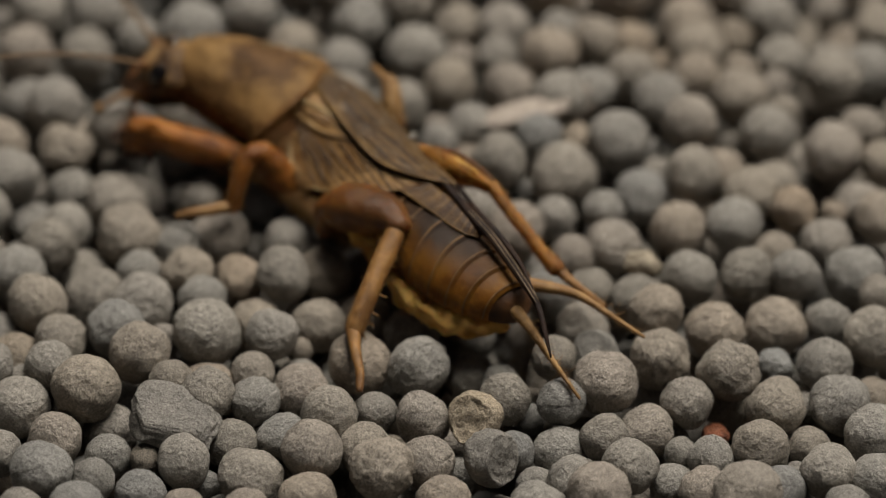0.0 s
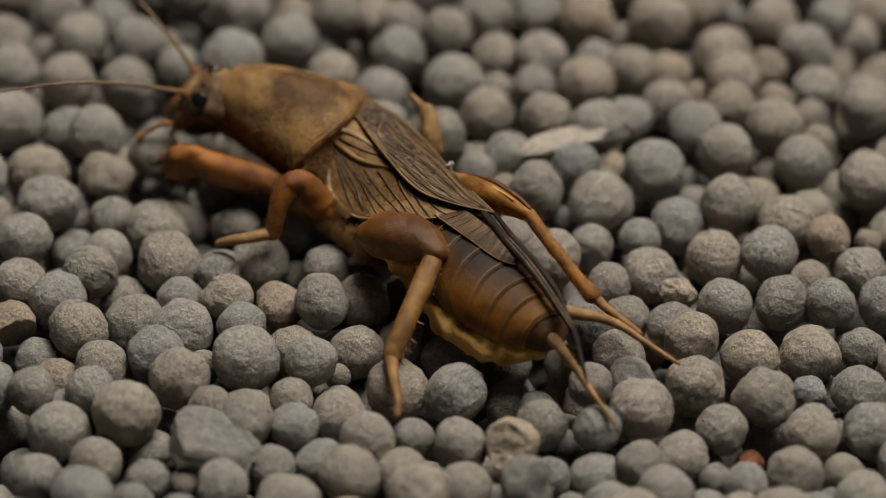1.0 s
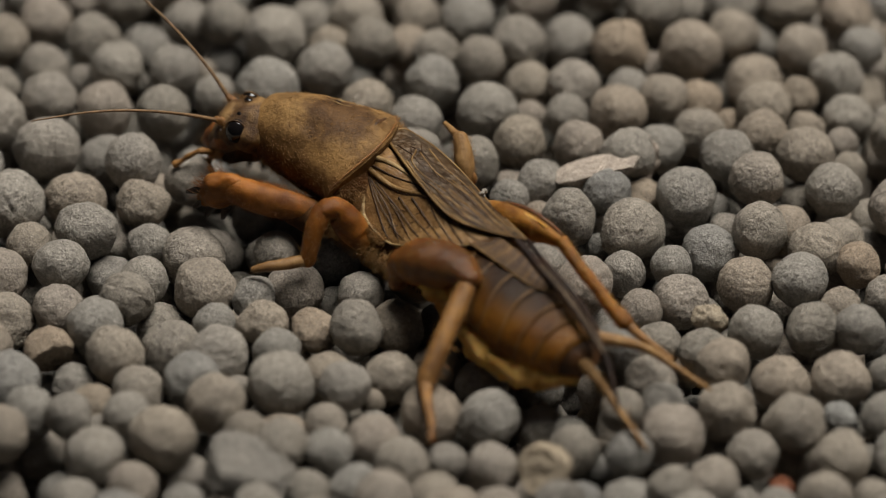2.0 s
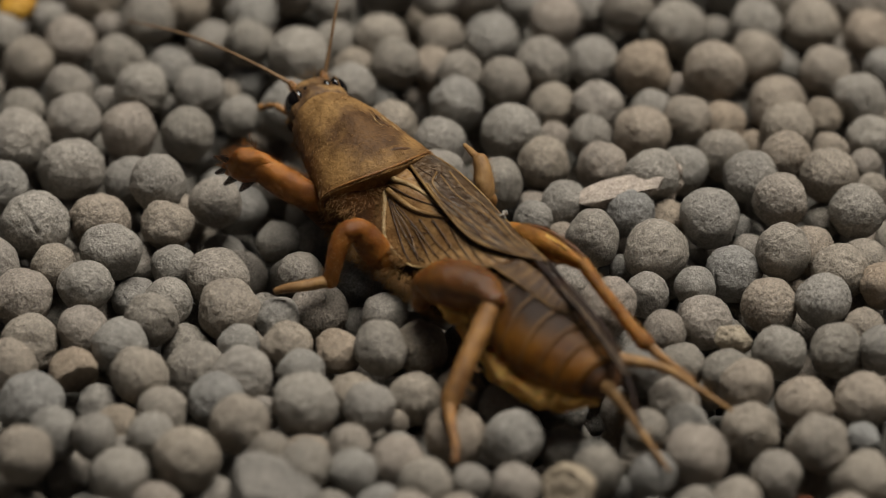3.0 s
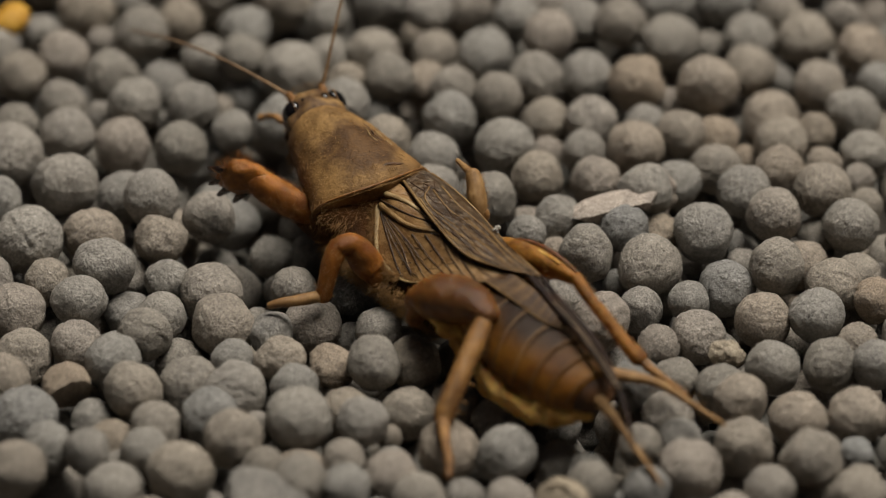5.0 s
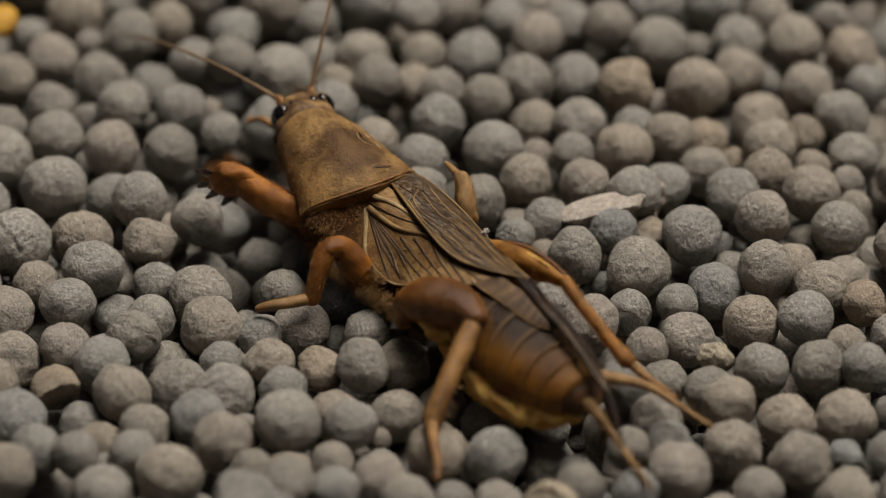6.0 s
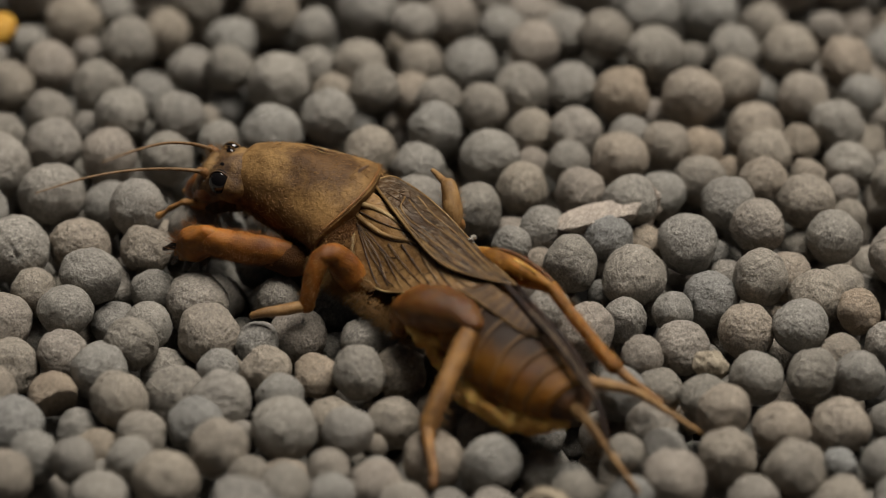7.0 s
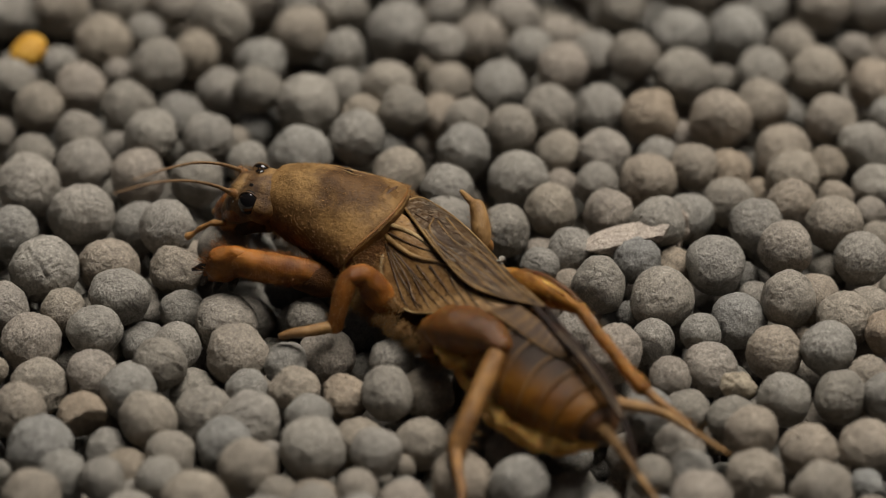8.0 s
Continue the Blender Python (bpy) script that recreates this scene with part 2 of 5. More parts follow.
def tube(bm, path, sides=12, per=5, flat=1.0, lump=0.0):
    """Limb along path rows (x, y, z, radius); flat squeezes it sideways."""
    rows = smooth_rows(path, per)
    head_way, tail_way = rows[0, :3] - rows[1, :3], rows[-1, :3] - rows[-2, :3]
    head_way, tail_way = head_way / max(np.linalg.norm(head_way), 1e-6), tail_way / max(np.linalg.norm(tail_way), 1e-6)
    caps = ((0.45, 0.89), (0.8, 0.6), (0.97, 0.25))
    front = [[*(rows[0, :3] + head_way * k * rows[0, 3]), rows[0, 3] * q] for k, q in caps[::-1]]
    back = [[*(rows[-1, :3] + tail_way * k * rows[-1, 3]), rows[-1, 3] * q] for k, q in caps]
    if rows[0, 3] > 0.15:
        rows = np.vstack([front, rows])
    if rows[-1, 3] > 0.15:
        rows = np.vstack([rows, back])
    rings, side = [], None
    for i, (x, y, z, r) in enumerate(rows.tolist()):
        d = Vector(rows[min(i + 1, len(rows) - 1)][:3]) - Vector(rows[max(i - 1, 0)][:3])
        d.normalize()
        if side is None:
            side = d.cross(Vector((0, 0, 1)))
            if side.length < 0.05:
                side = d.cross(Vector((1, 0, 0)))
        side = (side - d * side.dot(d)).normalized()
        up = side.cross(d)
        r = max(r, 0.01)
        c = Vector((x, y, z))
        ring = []
        for j in range(sides):
            a = 2 * math.pi * j / sides
            p = c + side * (r * flat * math.cos(a)) + up * (r * math.sin(a))
            if lump:
                p += noise.noise_vector(p * 1.3) * (lump * r)
            ring.append(p)
        rings.append(ring)
    skin_rings(bm, rings)


def spike(bm, a, b, r, bend=(0, 0, 0), sides=5):
    a, b = Vector([float(v) for v in a]), Vector([float(v) for v in b])
    mid = (a + b) / 2 + Vector(bend)
    tube(bm, [(*a, r), (*mid, r * 0.62), (*b, 0.012)], sides, 3)


def patch(bm, grid, thick=0.08, per=5):
    """Sheet through a net of control points, with thickness downwards."""
    g = np.array(grid, float)
    g = np.stack([smooth_rows(row, per) for row in g])
    g = np.stack([smooth_rows(g[:, j], per) for j in range(g.shape[1])], 1)
    top = [[bm.verts.new(p) for p in row] for row in g]
    low = [[bm.verts.new(p - np.array((0, 0, thick))) for p in row] for row in g]
    h, w = g.shape[:2]
    for i in range(h - 1):
        for j in range(w - 1):
            bm.faces.new((top[i][j], top[i][j + 1], top[i + 1][j + 1], top[i + 1][j]))
            bm.faces.new((low[i][j], low[i + 1][j], low[i + 1][j + 1], low[i][j + 1]))
    rim = [(i, 0) for i in range(h)] + [(h - 1, j) for j in range(1, w)] + [(i, w - 1) for i in range(h - 2, -1, -1)] + [(0, j) for j in range(w - 2, 0, -1)]
    for (a, b), (c, d) in zip(rim, rim[1:] + rim[:1]):
        bm.faces.new((top[a][b], low[a][b], low[c][d], top[c][d]))
    return g


def bristles(bm, spots, length, r=0.035, rng=random.Random(3)):
    """Fine hairs: spots of (point, direction)."""
    for p, d in spots:
        p = Vector([float(v) for v in p])
        d = (Vector(d).normalized() + Vector([rng.uniform(-0.45, 0.45) for _ in range(3)])).normalized()
        n = length * rng.uniform(0.5, 1.15)
        spike(bm, p, Vector(p) + d * n, r, Vector((0, 0, -0.12 * n)), 3)


# ---------- the tray and its bed of pellets ----------
def tray_floor():
    bm = bmesh.new()
    bmesh.ops.create_cube(bm, size=1.0, matrix=Matrix.Translation((0, 0.05, -0.0165)) @ Matrix.Diagonal((1.6, 1.6, 0.01, 1)))
    return tagged(part("ground", bm, DUST, None, "", False), "dark earthy floor under the clay pellets", "ground", kind="structure")


ground = tray_floor()


def pellet_mesh(seed, level, lump, broken=None):
    """A pellet of radius 1.8: lumps, worn flats, small pits; broken = (direction, depth) snaps a rough face off it."""
    bm = bmesh.new()
    bmesh.ops.create_icosphere(bm, subdivisions=level, radius=1.0)
    off = Vector((seed * 7.3, seed * 3.1, -seed * 5.7))
    rng = random.Random(seed)
    flats = [(Vector([rng.gauss(0, 1) for _ in range(3)]).normalized(), rng.uniform(0.90, 0.98)) for _ in range(rng.choice((0, 0, 1, 1)))]
    pits = [(Vector([rng.gauss(0, 1) for _ in range(3)]).normalized(), rng.uniform(0.05, 0.13), rng.uniform(0.012, 0.035)) for _ in range(14)] if level > 3 else []
    for v in bm.verts:
        d = v.co.normalized()
        r = 1 + lump * noise.noise(d * 1.15 + off) + 0.3 * lump * noise.noise(d * 3.2 + off)
        r += 0.16 * lump * noise.noise(d * 7.5 + off) + 0.10 * lump * noise.noise(d * 15 + off) + 0.07 * lump * noise.noise(d * 27 + off)
        for axis, width, depth in pits:
            gap = (d - axis).length
            if gap < width:
                r -= depth * (1 - (gap / width) ** 2)
        p = d * r
        for axis, cut in flats:
            over = p.dot(axis) - cut
            if over > 0:
                p -= axis * (over * over / (over + 0.05)) * 0.6
        if broken:
            axis, cut = Vector(broken[0]).normalized(), broken[1]
            over = p.dot(axis) - cut - 0.10 * noise.noise(p * 2.0 + off) - 0.035 * noise.noise(p * 6 + off) - 0.02 * noise.noise(p * 15 + off)
            if over > 0:
                p -= axis * over
        v.co = p * 1.8
    return bm


def mesh_from(bm, name, mat):
    me = bpy.data.meshes.new(name)
    bm.to_mesh(me)
    bm.free()
    me.polygons.foreach_set("use_smooth", [True] * len(me.polygons))
    me.materials.append(mat)
    return me


# pellets: x, y, height of the centre and diameter in millimetres
GREY_A = [(31, 26.9, -0.4, 3.9), (-23.3, 26.8, -0.1, 3.7), (0.2, 26.7, -0.6, 2.9), (-19.4, 26.6, -0.2, 3.3), (12.9, 26.3, 0, 3.9), (-27.5, 26, 0, 4.1), (-7.3,
    26, 0, 3.7), (23.3, 26, 0, 3.1), (-31.6, 25.7, 0, 4.1), (27.5, 25.7, 0.4, 3.9), (5.1, 25.6, -0.5, 3.7), (-16.1, 24.6, -0.1, 4.5), (-21.5, 24.1, -0.8,
    2.9), (8.2, 23.5, -0.6, 3.1), (-3.3, 23.4, -0, 4.5), (-10.3, 23.1, 0, 4.2), (21.1, 23.1, -0, 4.1), (2.7, 22.9, -0.4, 3.9), (17.1, 22.7, 0, 4.1),
    (-24.4, 22.5, -0.3, 4.1), (29.5, 21.9, -0.6, 2.7), (25, 21.6, -0.1, 3.4), (-7.1, 21.3, 0, 3.1)]
GREY_B = [(10.8, 21.3, -0.6, 3.6), (-17.7, 21.1, -0.3, 3.5), (0, 21.1, 0.6, 3.2), (6.3, 21.1, -0, 3.4), (-27.5, 20.3, -0.6, 2.9), (-23.2, 19.8, -1, 2.3), (-13,
    19.8, -0, 3.7), (13.6, 19.8, 0.6, 3.6), (19.8, 19.5, -1.5, 2.4), (-20.2, 18.9, 0.6, 3.8), (22.7, 18.8, -0.2, 3.9), (8.5, 18.5, 0.6, 3.8), (26.6, 18.4,
    0.1, 4), (17, 18.2, 0, 4.2), (0.4, 18.1, -0.8, 3.5), (-30.6, 17.7, 0, 3.4), (-7.1, 17.5, -0.6, 3.3), (-15.8, 17.4, -0.5, 3.4), (-3.8, 17.1, 0, 3.8),
    (4, 17.1, -0, 3.8), (-25.7, 17, -0, 3.6), (24.7, 16.4, -1.8, 2.6), (-13, 16.1, 0.7, 3.4)]
GREY_C = [(22.5, 15.1, -0, 3.7), (11.1, 15, -0.3, 3.7), (-28.5, 14.9, 0, 3.5), (-22.2, 14.9, -0, 3.8), (-13.2, 14.9, -2, 2.8), (-0.2, 14.9, -0.9, 3.4), (-9.5,
    14.8, 0.4, 4.4), (7.5, 14.4, 0.1, 3.7), (-5.7, 14.4, -0.3, 2.9), (-18.5, 14.3, -0.4, 3.4), (-2.8, 13.7, 0.8, 3.5), (27.3, 13.7, -0.2, 3.7), (31.4,
    13.7, 0, 3.2), (17, 13.5, -1.6, 2.4), (-2.2, 13.4, -2.2, 2.2), (-14.7, 12.9, -1.6, 2.4), (1.7, 12.9, 0.4, 3.3), (19.4, 12.9, 0.6, 4.3), (-31.3, 12.7,
    -0.6, 2.5), (-22.9, 12.3, -1.5, 2.4), (-25.5, 12.1, -0.1, 3.4), (-18.9, 12.1, -1.7, 2), (-3.7, 12.1, -1.3, 2.4)]
GREY_D = [(4.8, 12.1, 0.3, 3.5), (-16.4, 11.4, 0.1, 3.6), (-20.4, 11.3, 0.5, 3.7), (-6, 11.1, 0.4, 3.9), (23.8, 10.9, -0.9, 4.2), (29.4, 10.8, -0.3, 3.8), (8.1,
    10.7, -0.8, 3.4), (-28.6, 10, -0.2, 3.2), (15, 10, -0.7, 3.3), (-9.9, 9.8, 0, 4.3), (-13.6, 9.7, -0.6, 2.9), (11.2, 9.7, 0.1, 3.5), (36.8, 9.6, 0,
    3.5), (1.4, 9.5, 0.6, 3.8), (-6.8, 9.1, -1.5, 2), (-25, 8.6, 0.1, 3.8), (17.3, 8.1, 0.4, 3.3), (8.2, 7.9, -1.2, 2.4), (-21.1, 7.5, 0, 3.9), (24.2,
    7.3, 0.1, 3.7), (-17.1, 7.2, 0, 3.6), (-3.1, 7.2, 0.5, 3.8), (5.2, 7.1, -0, 4.1)]
GREY_E = [(-1.8, 7.1, -2.1, 2.4), (30, 7, -0.7, 3.6), (10.6, 6.5, 0.2, 3.1), (14.2, 6.5, 0.4, 4), (-28.6, 6.3, 0.2, 4.4), (0.2, 6.1, -0, 3.6), (27.1, 5.8, -0.6,
    2.7), (35.7, 5.8, -0.7, 3.8), (19.7, 5.5, -0.5, 3.6), (24.5, 5.2, -2.1, 2.6), (29.4, 4.2, -0.5, 2.3), (23.9, 4, 0.5, 3.5), (7.4, 3.9, 0, 3.7), (17,
    3.7, -0.4, 3.3), (-24.8, 3.6, -0, 4.4), (33.1, 3.6, 0.7, 3.8), (-20.8, 3.5, -1.1, 3.6), (11.3, 3.4, 0.2, 3.4), (0.2, 2.4, 0.1, 3.9), (29.7, 2, -0.9,
    2.5), (21.4, 1.9, 0.5, 3.6), (26.7, 1.9, 0.6, 3.9), (4.2, 1.8, 0, 3.6)]
GREY_F = [(-29.4, 1.7, 0, 3.6), (14.7, 1.7, 0.8, 3.6), (6.7, 1.4, -1.8, 2.5), (-18.8, 1.2, 0.8, 3.9), (-14.8, 0.1, -0, 3.5), (8.8, 0.1, -0.3, 3.3), (26.3, -0.2,
    -1.6, 2.5), (34.8, -0.4, -0.3, 3.2), (23.2, -1, 1, 3.8), (20.6, -1.2, -1.5, 1.9), (13.1, -1.3, 0.2, 3.4), (-22.6, -1.4, -0.3, 4), (28.4, -1.4, 0.3,
    3.7), (6.6, -1.7, -0, 2.7), (-27, -2, -0.1, 4.7), (18.5, -2.1, 0.4, 4.2), (8.5, -2.5, -1, 2.3), (32.6, -3.1, 0.3, 4), (21.1, -3.4, -1.5, 2.5), (-20.2,
    -3.5, -2.2, 3.1), (25.2, -4, -0.9, 3.4), (10.5, -4.1, 0.4, 3.8), (35.9, -4.1, 0, 3.1)]
GREY_G = [(12.7, -4.4, -2.2, 2.1), (28.7, -4.9, -1.1, 3.2), (14.7, -5, 0, 4.3), (-17.5, -5.1, -1.1, 3.2), (-21.7, -5.2, 0.4, 4.1), (-29.5, -5.6, -0.3, 3.5),
    (-25.5, -5.7, -0.6, 3.4), (23.1, -6, 0.9, 3.7), (-5.1, -6.2, -1.5, 3.4), (19.9, -6.5, -0.7, 3.8), (-9, -6.8, -0.2, 3), (-14.6, -6.8, -0.7, 4.2), (34,
    -7.1, -1, 3.3), (-20.1, -7.2, -2.2, 3.2), (26.9, -7.4, 0.3, 3.8), (28.5, -8, -2.2, 2.7), (17.2, -8.1, -0.3, 2.8), (8.9, -8.1, -0.2, 3.2), (14, -8.3,
    -0.9, 3), (-23.2, -8.6, 0.4, 3.7), (-27.5, -8.8, -0.5, 4.2), (-17.8, -8.9, -0.9, 3.3), (35.1, -9.8, 0.5, 3.5)]
GREY_H = [(-7.8, -9.9, -0.7, 3.8), (-5.2, -9.9, -1.9, 2.3), (22, -10.2, -0.2, 3.8), (11.3, -10.6, 0.2, 3.9), (-13.7, -10.6, 0, 4.2), (25.5, -10.7, 0.8, 3.7),
    (-3.4, -11.1, 0, 3.1), (17.7, -11.2, -0.6, 3.7), (-10.4, -11.3, -0.1, 3), (-29.9, -11.3, -0.6, 2.1), (31.5, -11.3, -0.4, 3.4), (-18.7, -11.8, 0.4,
    3.6), (-23.3, -12.1, -0.3, 3.5), (28.1, -12.2, -0.6, 3.1), (-16.4, -12.2, -2, 3.5), (15, -12.6, -0.2, 3), (-26.7, -12.6, -1, 4), (-1, -13.5, -0.6,
    3.6), (-12.9, -13.7, -0.2, 2.8), (-20.7, -14.4, 0.4, 3.7), (33.1, -14.5, -0.2, 4), (22.4, -14.7, 0, 3.6), (26.1, -14.7, 0.2, 3.6)]
GREY_I = [(29.1, -15, 0.4, 3.3), (16.1, -15, -1, 3.1), (-3.6, -15.2, 0.9, 3.6), (-15.7, -15.5, -0.9, 4.1), (-27.8, -15.8, 0, 3.7), (18.9, -16.1, -0.6, 3.3),
    (13.5, -16.2, -0, 3.5), (1.6, -16.5, -1.5, 3.1), (-8.8, -16.9, 0.4, 3.2), (-12.5, -16.9, 0.1, 4.1), (34.3, -17.3, 0.7, 2.7), (-19.2, -17.4, 0.7, 3.7),
    (-5.5, -18.1, -0.8, 3.5), (4.5, -18.1, -1.5, 3.5), (-21.7, -18.2, -1.7, 3.5), (-1.4, -18.3, -0.6, 3.5), (31, -18.7, -0.2, 2.9), (20, -18.8, 0.8, 3.5),
    (15.3, -18.8, -0.6, 3.5), (-26.2, -19.2, -0.1, 4.4), (27.6, -19.4, -0, 3.8), (23.8, -19.6, -0, 3.7), (-14.2, -19.7, 0.6, 3.7)]
GREY_J = [(-11.2, -19.7, -0.5, 2.3), (-17.7, -20.3, 0.1, 3.5), (-8.4, -20.4, 0.9, 4.4), (-2.6, -20.4, -0.7, 1.6), (33.7, -20.5, 0.2, 3.8), (-4.3, -20.7, 1,
    3.4), (-28.9, -20.9, -0.6, 1.8), (8.3, -21.6, -2.2, 3.3), (-5.8, -21.6, -1.6, 2.6), (16, -21.7, 0.1, 3.1), (-10.4, -21.9, -1.6, 2), (1.1, -22.3, 0,
    3.9), (-2.6, -22.3, -2, 3.4), (-24.5, -22.3, 0.4, 3.3), (-12.6, -22.5, 1.3, 3.8), (13.4, -22.6, 0.6, 2.9), (30.5, -22.6, -0.1, 3.4), (4.9, -22.8, 0,
    3.9), (-18.1, -23.2, 0.9, 3.1), (-20, -23.3, -1, 2.9), (10, -23.4, -0.9, 2.5), (-5.5, -23.4, 0.2, 2.8), (-21.9, -23.4, 1.1, 3)]
GREY_K = [(24.3, -23.7, -2.5, 3.2), (-8.4, -23.8, -1, 3.8), (33.5, -24.3, -1.5, 2.7), (29.2, -24.7, -1.8, 2.1), (-10.6, -24.8, 1, 2.7), (-2.5, -24.8, 0.1, 3.5),
    (16.5, -24.9, 0.7, 4), (-26.3, -25, 1.1, 3.8), (-15.8, -25.6, 1.3, 4.2), (11.8, -25.8, -1.7, 2.1), (10.2, -25.9, 0.3, 3.2), (21.6, -26, 0, 3.3),
    (31.2, -26.1, -0.2, 3.8), (-20, -26.2, 0.3, 3.9), (-5.3, -26.2, 0.6, 3.1), (-8.3, -26.3, 1.3, 3.4), (-14.4, -26.3, -1.7, 3.4), (27.1, -26.5, -0, 3.7),
    (2.1, -26.6, -0.1, 2.7), (13.7, -26.6, 0.7, 3), (5.1, -27.3, -0, 3.4), (-0.7, -27.5, 0.7, 3.6), (19, -27.9, -0.7, 3.4)]
GREY_L = [(-3.6, -28.5, -0.3, 3.2), (-17.7, -28.7, -0.1, 3.5), (-6.7, -28.9, -0.5, 3.2), (13.6, -29.2, -1.2, 3.4), (16.3, -29.2, 0.2, 3.1), (29, -29.2, -0.9,
    2.8), (33.1, -29.3, 0.3, 3.9), (10.7, -29.4, -0.8, 2.7), (21, -29.4, -1, 2.1), (-14.4, -29.7, -0.6, 2.9), (1.4, -29.7, -0.1, 3.3), (-21.3, -29.9, -0,
    3.2), (-12.1, -30, -0.5, 2), (25.9, -30, -0.1, 3.6), (7.4, -30.3, -1.8, 2.4), (22.8, -30.6, -0.4, 2.9), (-1.8, -30.8, 1, 3.7), (5.3, -31, 0, 3.3),
    (-9.7, -31.1, 0.3, 3.3), (-8.4, -31.1, -1.8, 2), (28.2, -31.2, -1.4, 2), (12, -31.5, -1.7, 2.5), (20.3, -31.8, -1.3, 2.8)]
GREY_M = [(17.7, -32, 0.5, 3.5), (-18.4, -32.1, 0.6, 3.9), (-15.2, -32.2, -0, 2.6), (-5.6, -32.2, -0, 3.9), (14.2, -32.3, -0.5, 3.3), (29.9, -32.3, 0.3, 3.5),
    (32.9, -32.9, 0, 3.5), (27, -33.2, -0.4, 3.1), (-12.3, -33.5, 0, 3.2), (22.3, -33.5, -0.2, 3.3), (6.2, -34.2, 0, 3.3), (-2.1, -34.4, 0.1, 3.8), (15.6,
    -34.8, 1.3, 3.8), (-9.7, -34.9, -0, 2.9), (-16.1, -35.1, 0.5, 3.6), (24.7, -35.1, 1.3, 4.1), (-19.5, -35.2, 0.4, 2.9), (11.9, -35.2, 0, 3.6), (30.8,
    -35.3, 0.1, 2.9), (-5.8, -35.4, 0.5, 2.9)]
GREY = GREY_A + GREY_B + GREY_C + GREY_D + GREY_E + GREY_F + GREY_G + GREY_H + GREY_I + GREY_J + GREY_K + GREY_L + GREY_M
TAN_A = [(30.5, 17.4, 0, 3.7), (14.5, 13.6, 0.2, 4), (26.7, 9.1, -0.6, 2.9), (20, 9, -0.7, 2.9), (22, 7.4, -1.6, 2.4), (15.8, -0.7, -1.1, 2.8), (-18.1, -2.2,
    0, 3.4), (32.2, -8.6, -0.2, 1.8), (29.5, -9.1, 0.7, 3), (-9.8, -14.1, 0.2, 3.2), (-6.4, -14.2, -0.4, 3.1), (-20.5, -20.7, -0.7, 2.9), (20.1, -22.4,
    0.3, 3.9), (24.3, -24, 0.8, 3.8), (2.4, -32.7, 1.2, 4)]
TAN = TAN_A
PALE_A = [(27.4, -22.4, -0.6, 2.4)]
PALE = PALE_A
BROKEN_A = [(-23.6, -16.2, -0.1, 3.2), (8.3, -28.2, 0.9, 3.4), (9.3, -31.5, 0.9, 3.6)]
BROKEN = BROKEN_A

BROKEN_FACES = ((0.3, -0.8, -0.2), (-0.3, -0.6, 0.6), (0.8, -0.5, 0.35))
bed_rng = random.Random(11)


def lay(rows, mat, lump):
    shapes = [mesh_from(pellet_mesh(s + 20 * len(rows), 5, lump), "pellet", mat) for s in range(12)]
    for x, y, z, d in rows:
        ob = new("pellet", bed_rng.choice(shapes))
        ob.parent = ground
        k = d / 3.6 * MM
        ob.matrix_basis = Matrix.LocRotScale((x * MM, y * MM, z * MM), Euler([bed_rng.uniform(0, 6.28) for _ in range(3)]),
                                             (k * bed_rng.uniform(0.98, 1.06), k * bed_rng.uniform(0.97, 1.04), k * bed_rng.uniform(0.94, 1.02)))


lay(GREY, CLAY, 0.115)
lay(TAN, CLAY_TAN, 0.16)
lay(PALE, CLAY_PALE, 0.22)

for (x, y, z, d), face, cut, m in zip(BROKEN, BROKEN_FACES, (0.45, 0.5, 0.45), (CLAY_TAN, CRUMB, CLAY_FLAT)):
    ob = new("pellet", mesh_from(pellet_mesh(int(d * 100), 5, 0.15, (face, cut)), "pellet", m))
    ob.parent = ground
    ob.matrix_basis = Matrix.LocRotScale((x * MM, y * MM, z * MM), None, [d / 3.6 * MM] * 3)
    ob["label"] = "broken clay pellet with a rough face"


